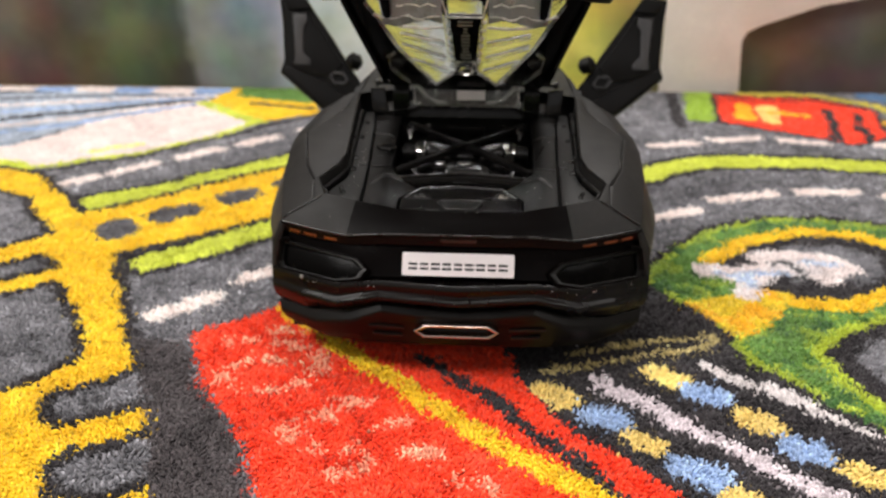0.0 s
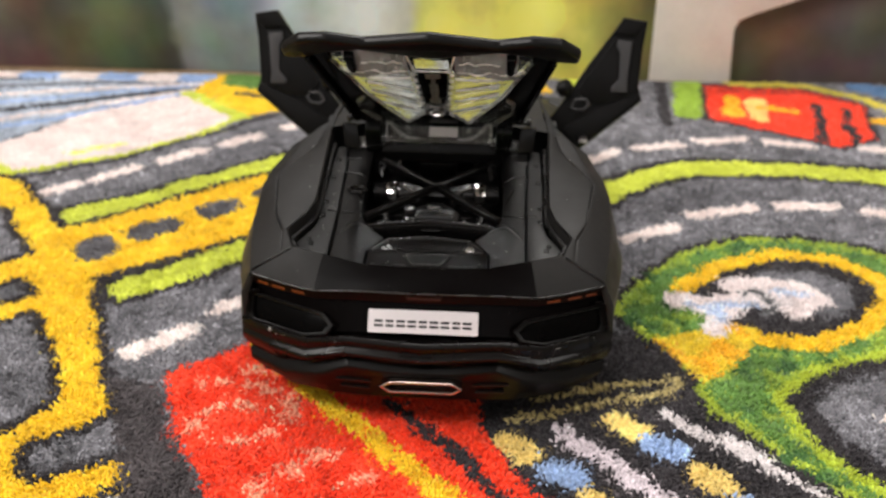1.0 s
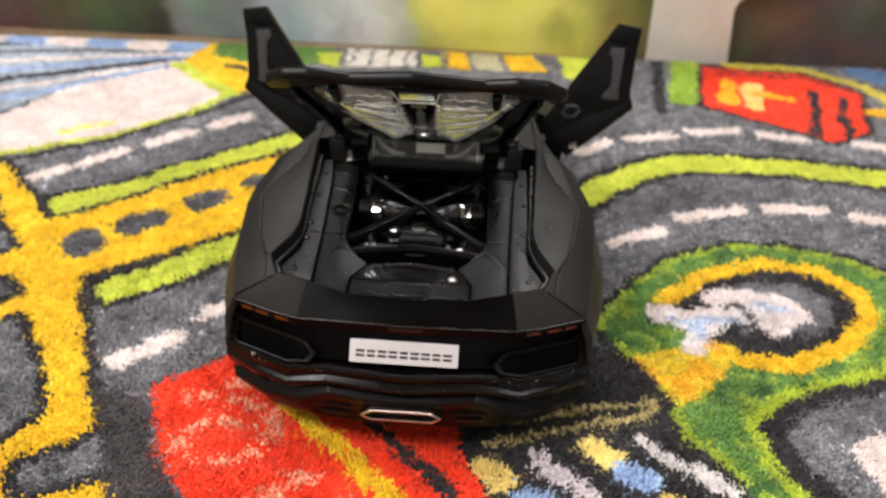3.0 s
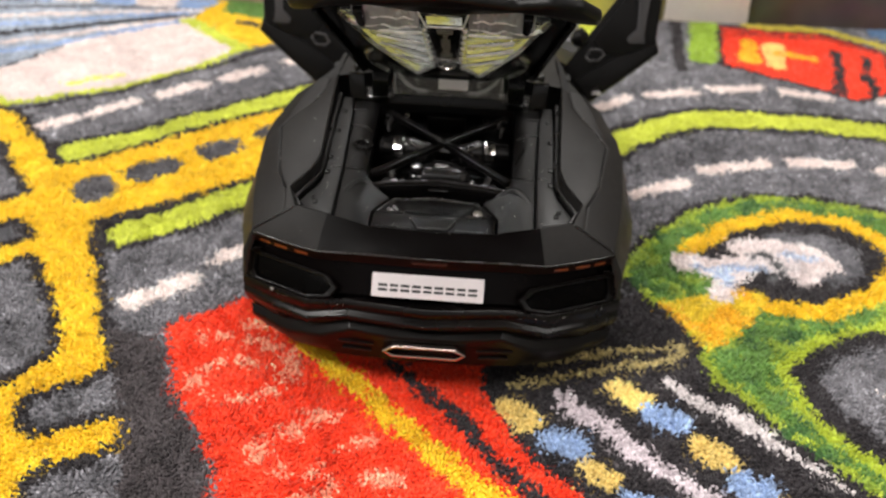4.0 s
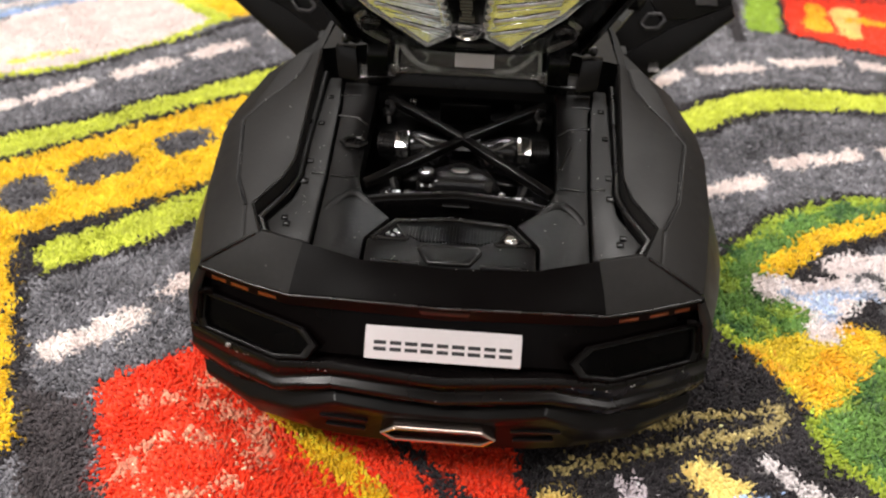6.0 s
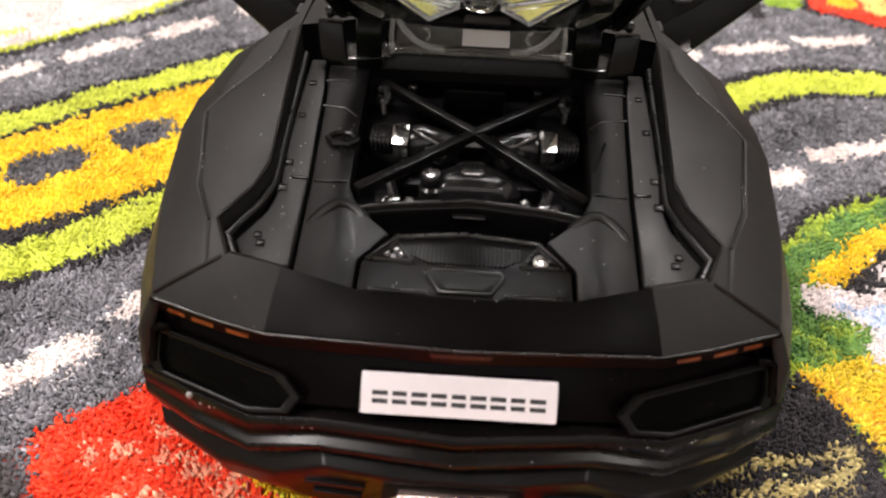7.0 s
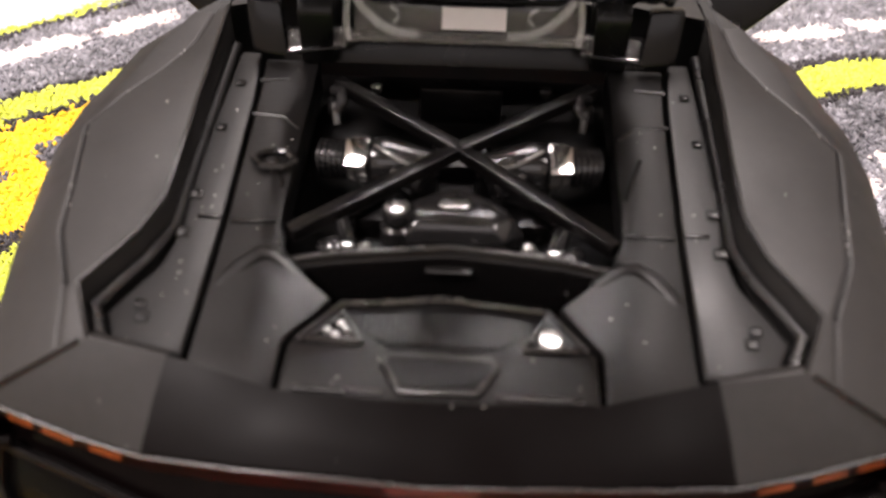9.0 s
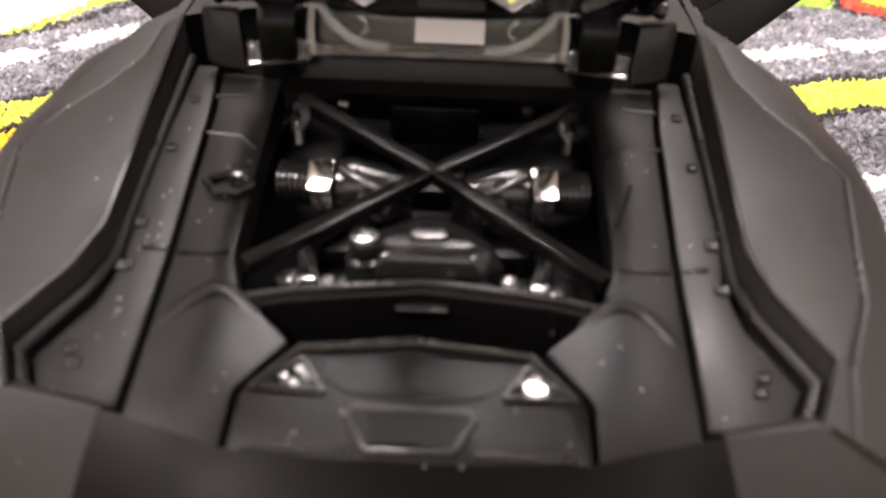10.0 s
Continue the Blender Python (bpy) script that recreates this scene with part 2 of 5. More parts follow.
def rug_print(x, y):
    """The rug's printed colours at points of its plan, in centimetres; also how strongly the pile is flecked there."""
    col = np.tile(GREY, (len(x), 1))
    fleck = np.full(len(x), 0.55)

    def paint(mask, c, f=0.13):
        col[mask], fleck[mask] = c, f

    def near(pts):
        d = np.full(len(x), 1e9)
        for (ax, ay), (bx, by) in zip(pts, pts[1:]):
            dx, dy = bx - ax, by - ay
            t = np.clip(((x - ax) * dx + (y - ay) * dy) / (dx * dx + dy * dy), 0, 1)
            d = np.minimum(d, np.hypot(x - ax - t * dx, y - ay - t * dy))
        return d

    def stroke(pts, w, c, f=0.13, rim=0.0):
        d = near(pts)
        if rim:
            paint(d < w / 2 + rim, BLACK, 0.3)
        paint(d < w / 2, c, f)

    def poly(pts):
        inside = np.zeros(len(x), bool)
        for (ax, ay), (bx, by) in zip(pts, pts[1:] + pts[:1]):
            if ay != by:
                inside ^= ((ay > y) != (by > y)) & (x < (bx - ax) * (y - ay) / (by - ay) + ax)
        return inside

    def fill(pts, c, f=0.13):
        paint(poly(pts), c, f)

    # canal and pavement in the far corner
    fill([(-40, 14), (-19, 14.4), (-16.7, 18.8), (-12.5, 22.4), (-11.6, 26), (-40, 26)], PALE, 0.3)
    for k in range(7):
        stroke([(-26 - k * 0.3, 13.2 + k * 1.55), (-17.4 - k * 0.2, 18.2 + k * 0.95), (-12.6, 22.4 + k * 0.25)], 0.42,
               (BLUE, WHITE, BLACK, BLUE, WHITE, GREY, BLACK)[k], 0.2)
    for k in range(7):
        stroke([(-25.5 + 2 * k, 24.1), (-24.3 + 2 * k, 24.1)], 1.3, WHITE if k % 2 else BLUE)
    # white quay with its lime verge
    fill([(-19.6, 14.2), (-18.1, 15.6), (-16.7, 18.6), (-12.8, 21.9), (-9.7, 19.4), (-10.8, 16.6), (-13, 14.4),
          (-15.5, 13), (-17.4, 11.8)], WHITE, 0.07)
    stroke([(-17.4, 12.0), (-15.5, 13.1), (-13, 14.5), (-10.8, 16.7), (-9.6, 19.2)], 0.35, LIME)
    stroke([(-15.2, 14.4), (-13.4, 15.6)], 0.3, srgb(232, 226, 120))
    fill([(-19.4, 12.8), (-17.6, 13.4), (-16.2, 12.5), (-17.2, 11.4)], LIME)
    fill([(-12.8, 21.9), (-9.5, 18.9), (-7.2, 20.4), (-7.6, 24.5), (-12.2, 24.8)], YELLOW)
    stroke([(-12.8, 21.9), (-9.4, 18.9)], 0.7, LIME)
    fill([(-12.1, 26), (-11.5, 23.2), (-8.2, 22.2), (-6, 23), (-6, 26)], GREEN)
    stroke([(-10.5, 22), (-7.5, 21.3)], 0.35, BLACK, 0.3)
    # upper road: kerb lines and dashes
    stroke([(-16.9, 11.5), (-13, 14.05), (-9.3, 18.0), (-5.8, 21.6)], 0.35, BLACK, 0.3)
    for ax, ay, bx, by in ((-14.4, 10.95, -13.75, 11.65), (-13.0, 12.3, -12.15, 13.3), (-11.2, 14.05, -10.2, 15.05),
                           (-9.3, 15.8, -8.3, 16.75), (-7.3, 17.9, -6.3, 18.9), (-5.4, 20.1, -4.5, 21.0)):
        stroke([(ax, ay), (bx, by)], 0.72, WHITE, 0.1)
    verge = [(-13.3, 9.55), (-11.95, 10.4), (-10.35, 11.7), (-8.8, 13.1), (-7.4, 14.5), (-4, 17.4), (-1.2, 19.6), (-0.6, 18.6), (-4, 15.8), (-6.62, 13.55),
             (-7.95, 12.4), (-9.55, 10.95), (-11.1, 9.65), (-12.4, 8.66), (-12.8, 8.75)]
    stroke(verge + verge[:1], 0.55, BLACK, 0.3)
    fill(verge, LIME, 0.16)
    # yellow street with dark squares
    street = [(-12.9, 8.35), (-12.15, 8.5), (-10.8, 9.7), (-9.35, 11.05), (-7.75, 12.4), (-6.7, 13.3), (-3, 16.5), (0, 14), (-3.5, 10.9), (-6.5, 8.35),
              (-7.35, 7.6), (-8.05, 7.05), (-8.65, 6.5), (-9.35, 6.05), (-9.85, 5.5), (-10.3, 5.25), (-12.6, 5.6)]
    stroke(street + street[:1], 0.5, BLACK, 0.3)
    kerb = [(-9.6, 5.02), (-9.05, 5.6), (-8.26, 6.18), (-7.5, 6.95), (-6.44, 8.1), (-3.2, 10.8), (-2.6, 9.8), (-6.2, 6.6), (-7.15, 5.5), (-8.15, 4.75),
            (-8.95, 4.15), (-9.25, 4.3), (-9.55, 4.7)]
    stroke(kerb + kerb[:1], 0.6, BLACK, 0.3)
    fill(kerb, LIME, 0.18)
    loop = [(-22, 13.2), (-17.5, 12.3), (-15.75, 11.7), (-13.95, 9.75), (-12.6, 8.1), (-10.5, 5.7), (-10.2, 5.15), (-9.4, 3.2), (-8.6, 1.55), (-7.45, -0.45),
            (-7.75, -0.95), (-8.95, -1.7), (-8.7, -2.6), (-8.0, -3.05), (-6.6, -2.15), (-6.15, -2.6), (-6.5, -3.1), (-7.5, -3.7), (-7.75, -4.1),
            (-7.35, -5.0), (-6.1, -4.95), (-5.15, -4.3), (-4.75, -4.9), (-5.6, -6), (-7.2, -7.5), (-14, -7.5), (-12.5, -3.6), (-22, 0)]
    stroke(loop + loop[:1], 0.62, BLACK, 0.35)
    fill(loop, YELLOW, 0.2)
    fill(street, YELLOW, 0.16)
    for square in ([(-11.68, 6.95), (-11.45, 7.6), (-10.85, 8.02), (-10.15, 7.25), (-10.25, 6.7), (-10.7, 6.15), (-11.2, 6.35)],
                   [(-10.42, 8.2), (-10.2, 8.85), (-9.36, 9.42), (-8.58, 8.83), (-8.94, 8.18), (-9.64, 7.62), (-10.08, 7.78)],
                   [(-8.7, 10.05), (-8.22, 10.65), (-7.54, 10.87), (-7.07, 10.27), (-7.5, 9.68), (-8.12, 9.2)],
                   [(-7.14, 11.34), (-6.8, 11.95), (-6.1, 12.4), (-5.5, 11.8), (-6.08, 11.2), (-6.57, 10.92)]):
        fill(square, srgb(88, 86, 90), 0.5)
    for hole in ([(-22, 11.6), (-16.3, 9.95), (-15.2, 9.6), (-14.05, 7.95), (-12.95, 6.75), (-13.95, 5.65), (-17, 3.2), (-22, 4)],
                 [(-15.8, 2.9), (-13.3, 4.5), (-12.4, 5.05), (-11.55, 4.35), (-12.75, 3.5), (-15, 1.9)],
                 [(-12.25, 2.5), (-11.15, 3.45), (-10.2, 2.1), (-8.9, -0.05), (-9.45, -1.15), (-10, -1.65), (-13, -3.2), (-15, 0.4)]):
        fill(hole, GREY, 0.5)
        stroke(hole + hole[:1], 0.3, BLACK, 0.35)
    # dark lane and dashes beside the red house
    fill([(-7.9, 0.6), (-6.7, 0.6), (-5.5, -1.6), (-4.1, -3.4), (-3.0, -6), (-5.0, -6), (-6.1, -3), (-7.2, -0.8)],
         srgb(70, 64, 66), 0.35)
    stroke([(-7.75, 1.85), (-6.6, 2.8)], 0.68, WHITE, 0.2)
    stroke([(-6.1, 3.95), (-4.9, 5.0)], 0.62, WHITE, 0.2)
    stroke([(-4.2, 5.9), (-3.1, 6.9)], 0.62, WHITE, 0.2)
    # red house with chalky scrawls, yellow ridge
    fill([(-6.62, 0.95), (-4.8, 2.4), (-4.0, 2.7), (-3.4, 1.3), (-1.3, -0.7), (0.4, -2.5), (2.8, -4.4), (3.8, -6.5),
          (-2.4, -6.5), (-3.4, -4.8), (-4.1, -3.3), (-5.5, -1.5)], RED, 0.34)
    pink = srgb(252, 158, 128)
    worn = value_noise(x, y, 0.16, 41) > 0.36
    for cx, cy, ra, rb in ((-4.3, -0.7, 1.0, 0.62), (-2.6, -2.75, 0.85, 0.55)):
        d = np.hypot((x - cx) / ra, (y - cy) / rb)
        paint(worn & (abs(d - 1) < (0.2 if ra > 0.9 else 0.15)) & (np.sin(x * 7 + y * 5) > (-0.75 if ra > 0.9 else -0.1)), pink, 0.5)
    for ax, ay, bx, by in ((-5.5, 0.65, -5.0, 0.75), (-4.6, 1.15, -3.9, 1.2), (-4.3, 0.6, -3.7, 0.55), (-3.1, -2.2, -2.5, -2.0),
                           (-2.4, -1.6, -1.7, -1.6), (-3.4, -2.9, -2.7, -3.2), (-1.9, -3.0, -1.5, -3.5), (-1.5, -2.5, -0.9, -2.2),
                           (-0.9, -3.3, -0.3, -3.2), (-2.3, -3.9, -1.6, -3.8), (-3.2, 0.2, -2.9, -0.5), (0.2, -4.0, 0.8, -4.2)):
        paint(worn & (near([(ax, ay), (bx, by)]) < 0.17), pink, 0.35)
    fill([(-3.4, 1.7), (1.2, 1.5), (1.5, -0.2), (4.5, -4.4), (6.2, -6.5), (3.8, -6.5), (2.9, -4.4), (0.5, -2.4)], RED, 0.25)
    stroke([(-0.7, 0.3), (0.9, -1.5), (2.2, -3.05), (3.1, -4.4), (4.6, -6.4)], 0.34, BLACK, 0.4)
    stroke([(1.45, 0.9), (1.5, -0.5), (2.7, -2.3), (4.5, -4.2), (6.4, -6.2)], 0.4, BLACK, 0.4)
    stroke([(-4.4, 2.2), (-3.4, 1.15), (-1.4, -0.65), (0.35, -2.45), (2.75, -4.4), (4.6, -6.2)], 0.55, YELLOW, 0.22)
    # dark house front with windows; its black also covers the shaded rug under the bumper
    fill([(1.5, 1.0), (3.4, 1.2), (6.8, 1.75), (7.2, 0.3), (10.4, -2.6), (10.4, -6.5), (6.6, -6.5), (4.7, -4.2), (1.7, -1.0)], BLACK, 0.4)
    stroke([(3.15, -0.55), (4.7, -1.95), (7.3, -4.2), (9.2, -6)], 0.46, srgb(214, 202, 208), 0.2)
    stroke([(5.8, 0.2), (7.3, -0.95), (8.9, -2.25), (10.4, -3.6)], 0.42, srgb(222, 214, 214), 0.2)
    for cx, cy in ((2.2, -1.1), (3.9, -2.7), (5.5, -4.3), (4.7, -0.3), (6.35, -1.9), (8.0, -3.45), (7.1, -5.8)):
        stroke([(cx - 0.16, cy + 0.1), (cx + 0.2, cy - 0.12)], 0.72, CREAM, 0.16)
    for cx, cy in ((3.15, -1.9), (4.8, -3.55), (5.5, -0.95), (7.1, -2.7), (6.4, -5.1), (8.8, -4.3)):
        stroke([(cx - 0.2, cy + 0.08), (cx + 0.24, cy - 0.1)], 0.72, BLUE, 0.3)
    stroke([(2.0, -0.3), (3.7, 0.3), (6.2, 1.25), (6.25, 1.62), (5.7, 1.62), (3.9, 0.95), (2.6, 0.5)], 0.2, srgb(196, 178, 120), 0.35)
    # green with ring road, swirl and pond
    fill([(4.3, 3.8), (5.9, 3.4), (6.7, 1.5), (6.2, 1.75), (3.6, 1.1), (3.4, 2.6)], BLACK, 0.4)
    lawn = [(5.0, 4.6), (5.5, 5.6), (6.4, 6.7), (7.7, 8.25), (9.7, 9.2), (11.6, 9.35), (13.4, 8.9), (14.9, 7.7), (15.6, 6),
            (15.4, 4.3), (13.6, 3.9), (12.6, 3.4), (11.2, 2.7), (9.6, 2.0), (8.7, 1.1), (8.85, -0.4), (9.6, -1.5), (11.2, -3),
            (10.2, -3.4), (8.1, -1.15), (7.1, 0.1), (6.7, 1.2), (6.9, 1.6), (5.9, 3.2)]
    stroke(lawn + lawn[:1], 0.5, BLACK, 0.35)
    fill(lawn, GREEN, 0.3)
    grass = poly(lawn)
    paint(grass & (near(lawn + lawn[:1]) < 0.28), srgb(158, 176, 52), 0.3)
    paint(grass & (value_noise(x, y, 0.34, 42) > 0.66), srgb(140, 164, 58), 0.3)
    paint(grass & (value_noise(x, y, 0.3, 43) < 0.24), srgb(66, 104, 52), 0.3)
    stroke([(13.6, 3.75), (12.4, 3.25), (9.75, 2.2), (8.6, 1.1), (8.65, -0.35), (9.4, -1.5), (10.6, -2.7)], 0.3, srgb(170, 186, 50), 0.25)
    stroke([(12.6, 2.9), (9.9, 1.75), (9.15, 0.9), (9.2, -0.2), (10, -1.3), (11.2, -2.4)], 0.5, BLACK, 0.35)
    fill([(10.7, 0.45), (11.9, 1.15), (13.2, 0.3), (12.2, -1.2), (11.1, -0.9)], WHITE, 0.12)
    ring = [(7.3, 6.0), (8.5, 7.3), (10.4, 8.2), (12.2, 8.05), (13.2, 7), (13.1, 5.6), (11.9, 4.25), (10.4, 3.45), (8.9, 3.4), (8.0, 3.85)]
    fill(ring, BLACK, 0.4)
    fill([(9.6, 7.1), (11.4, 7.2), (12.2, 6.4), (11.9, 5.2), (10.9, 4.5), (10.2, 5)], GREY, 0.42)
    stroke(ring, 0.62, YELLOW, 0.2)
    fill([(5.9, 3.2), (7, 3.75), (8.1, 4.3), (8.9, 3.9), (8.2, 2.7), (6.95, 1.5), (6.5, 2.3)], AMBER, 0.25)
    paint(poly([(5.9, 3.2), (7, 3.75), (8.1, 4.3), (8.9, 3.9), (8.2, 2.7), (6.95, 1.5), (6.5, 2.3)]) & (value_noise(x, y, 0.4, 44) > 0.58), srgb(228, 196, 44), 0.25)
    for pts, w in (([(7.0, 5.3), (7.9, 5.0), (8.9, 5.5), (9.5, 6.3)], 0.85), ([(9.4, 6.3), (10.6, 6.2), (10.95, 5.5), (10.1, 4.95)], 0.8),
                   ([(8.8, 5.3), (8.0, 4.6), (7.65, 3.9)], 0.75), ([(9.1, 5.7), (10.2, 5.5)], 0.7)):
        stroke(pts, w, srgb(234, 220, 218), 0.18)
    fill([(8.4, 5.1), (9.0, 6.1), (9.6, 6.6), (10.7, 6.3), (11.0, 5.5), (10.3, 4.8), (9.5, 5.0)], srgb(230, 220, 220), 0.2)
    stroke([(8.6, 6.2), (9.4, 6.5), (10.4, 6.2), (10.8, 5.4), (10.2, 4.9)], 0.7, srgb(234, 220, 218), 0.2)
    stroke([(9.0, 5.81), (9.5, 5.95), (9.7, 5.58), (9.56, 5.0), (9.2, 4.65)], 0.26, srgb(96, 96, 98), 0.5)
    stroke([(7.3, 5.0), (7.9, 4.85), (8.5, 5.15), (9.14, 5.14)], 0.26, srgb(176, 190, 216), 0.3)
    stroke([(8.2, 5.1), (8.0, 4.4)], 0.3, srgb(176, 190, 216), 0.3)
    stroke([(10.1, 6.1), (10.65, 5.7)], 0.26, srgb(186, 198, 220), 0.3)
    # right-hand roads
    stroke([(3.6, 9.6), (5.4, 12), (7, 13.65), (8.8, 14.75), (11.1, 15.05), (13.2, 14.95), (16.6, 14.45), (24, 13)], 1.2, LIME, 0.12, 0.35)
    for a, b in (((6.0, 8.95), (7.6, 9.9)), ((8.5, 10.75), (10.6, 11.6)), ((11.7, 11.8), (13.6, 11.8)), ((14.6, 11.55), (16.4, 11.2)),
                 ((17.4, 10.9), (19, 10.3))):
        stroke([a, b], 0.6, WHITE, 0.12)
    for a, b in (((5.2, 15.3), (6.5, 16.2)), ((7.5, 16.7), (9.1, 17.15)), ((10.1, 17.65), (12.0, 18.05)), ((13.1, 17.75), (14.5, 17.5)),
                 ((16.8, 17.4), (18.4, 17.0)), ((2.6, 12.6), (3.8, 14))):
        stroke([a, b], 0.66, WHITE, 0.1)
    stroke([(9.1, 19.6), (9.9, 26)], 0.55, BLACK, 0.3)
    fill([(9.6, 20.5), (10.8, 20.4), (11.9, 26), (10.6, 26)], srgb(150, 180, 60), 0.15)
    fire = [(11.1, 20.4), (11.9, 25.1), (16.4, 24.8), (18.6, 22.8), (17.6, 18.5), (15.8, 17.4), (15.0, 18.1)]
    stroke(fire + fire[:1], 0.5, BLACK, 0.3)
    fill(fire, srgb(244, 62, 28), 0.1)
    stroke([(15.25, 18.0), (16.0, 20.3), (16.5, 22.6)], 0.42, BLACK, 0.3)
    stroke([(16.6, 17.9), (17.1, 20), (17.6, 22)], 0.42, BLACK, 0.3)
    stroke([(12.35, 21.0), (12.8, 23.3)], 0.8, AMBER)
    stroke([(13.35, 20.7), (13.8, 22.9)], 0.9, CREAM)
    stroke([(13.9, 22), (15.2, 21.6)], 0.55, AMBER)
    for k in range(3):
        stroke([(12.2, 24.3 + 0.3 * k), (16.2, 24.2 + 0.3 * k), (18.4, 22.7 + 0.3 * k)], 0.14, srgb(150, 40, 36), 0.3)
    stroke([(13.2, 25.5), (16.8, 25.3), (19.0, 23.7), (19.9, 21.4)], 0.7, srgb(206, 190, 70), 0.2)
    stroke([(19.6, 25.4), (21.2, 23.8), (24, 23)], 1.6, srgb(96, 130, 170), 0.2)
    stroke([(18.6, 20.6), (20.4, 20.2)], 0.9, AMBER)
    # far edge behind the car
    fill([(-5.4, 25.1), (-2.0, 25.4), (-1.8, 23.2), (-5.1, 22.8)], srgb(222, 214, 204), 0.12)
    for k in range(4):
        stroke([(-4.9 + 0.85 * k, 23.1), (-4.9 + 0.85 * k, 25.2)], 0.16, GREY, 0.2)
    fill([(-0.5, 25.6), (0.5, 25.6), (0.7, 23.2), (-0.3, 23.2)], YELLOW)
    fill([(2.2, 25.6), (3.6, 25.6), (4.4, 23.3), (2.6, 23.3)], YELLOW)
    fill([(0.7, 25.6), (2.1, 25.6), (2.3, 23.3), (0.9, 23.3)], srgb(190, 184, 150))
    fill([(-6.6, 24.4), (-5.6, 24.4), (-5.4, 22.8), (-6.4, 22.8)], LIME)
    fill([(4.9, 25.6), (6.6, 25.6), (6.8, 22.8), (5.2, 22.6)], LIME)
    fill([(-1.6, 24.6), (-0.7, 24.6), (-0.6, 23.2), (-1.6, 23.2)], LIME)
    # pattern goes on outside the shot: plain roads and lawns
    paint((np.hypot((x + 22) / 7, (y + 1) / 5) < 1), GREEN, 0.3)
    paint((np.hypot((x - 24) / 6, (y - 4) / 5) < 1), GREEN, 0.3)
    paint((y < -9) & (np.sin(x * 0.35) * 3 + y < -13), GREEN, 0.3)
    return col, fleck


def far_edge(x):
    return 25.35 + 0.035 * x


def rug_colours(x, y, rng, jitter):
    # some tufts lean far over and carry their colour across an edge
    lean = np.where(rng.random(len(x)) < 0.18, 2.3 * jitter, jitter)
    jx, jy = rng.normal(0, 1, len(x)) * lean, rng.normal(0, 1, len(x)) * lean
    wob = (value_noise(x, y, 0.3, 11) - 0.5) * 0.13 + (value_noise(x, y, 1.1, 12) - 0.5) * 0.2
    wob2 = (value_noise(x, y, 0.3, 13) - 0.5) * 0.13 + (value_noise(x, y, 1.1, 14) - 0.5) * 0.2
    col, fleck = rug_print(x + jx + wob, y + jy + wob2)
    mottle = (value_noise(x, y, 0.22, 21) - 0.5) * 1.0 + (value_noise(x, y, 0.6, 22) - 0.5) * 0.9 + (value_noise(x, y, 1.7, 23) - 0.5) * 0.6
    spark = np.where(rng.random(len(x)) < 0.05, 1 + 1.4 * fleck, 1.0)
    light = spark * np.exp(rng.normal(0, 1, len(x)) * fleck * 0.52 + mottle * (0.12 + fleck))
    grey = np.clip(light - 1, 0, 0.6)[:, None] * 0.1
    out = col * light[:, None]
    return np.clip(out * (1 - grey) + out.mean(1, keepdims=True) * grey, 0, 0.95)


def colour_mesh(name, verts, faces_flat, sizes, vert_colours, material):
    me = bpy.data.meshes.new(name)
    me.vertices.add(len(verts))
    me.vertices.foreach_set("co", (verts * CM).astype(np.float32).ravel())
    me.loops.add(len(faces_flat))
    me.loops.foreach_set("vertex_index", faces_flat.astype(np.int32))
    starts = np.concatenate([[0], np.cumsum(sizes)[:-1]]).astype(np.int32)
    me.polygons.add(len(sizes))
    me.polygons.foreach_set("loop_start", starts)
    me.update(calc_edges=True)
    me.validate()
    att = me.attributes.new("print", "FLOAT_COLOR", "POINT")
    att.data.foreach_set("color", np.concatenate([vert_colours, np.ones((len(verts), 1))], 1).astype(np.float32).ravel())
    me.materials.append(material)
    return me


def rug_material():
    m = bpy.data.materials.new("dyed_nylon_pile")
    m.use_nodes = True
    n, l = m.node_tree.nodes, m.node_tree.links
    b = n["Principled BSDF"]
    a = n.new("ShaderNodeAttribute")
    a.attribute_name = "print"
    tex = n.new("ShaderNodeTexNoise")
    tex.inputs["Scale"].default_value, tex.inputs["Detail"].default_value = 2600, 2
    pos = n.new("ShaderNodeTexCoord")
    l.new(pos.outputs["Object"], tex.inputs["Vector"])
    r = n.new("ShaderNodeMapRange")
    r.inputs[1].default_value, r.inputs[2].default_value, r.inputs[3].default_value, r.inputs[4].default_value = 0.3, 0.7, 0.86, 1.12
    l.new(tex.outputs["Fac"], r.inputs[0])
    x = n.new("ShaderNodeMix")
    x.data_type, x.blend_type = "RGBA", "MULTIPLY"
    x.inputs[0].default_value = 1
    l.new(a.outputs["Color"], x.inputs[6])
    l.new(r.outputs[0], x.inputs[7])
    l.new(x.outputs[2], b.inputs["Base Color"])
    b.inputs["Roughness"].default_value = 0.8
    b.inputs["Specular IOR Level"].default_value = 0.25
    b.inputs["Sheen Weight"].default_value = 0.12
    return m


PILE = rug_material()
rng = np.random.default_rng(4)

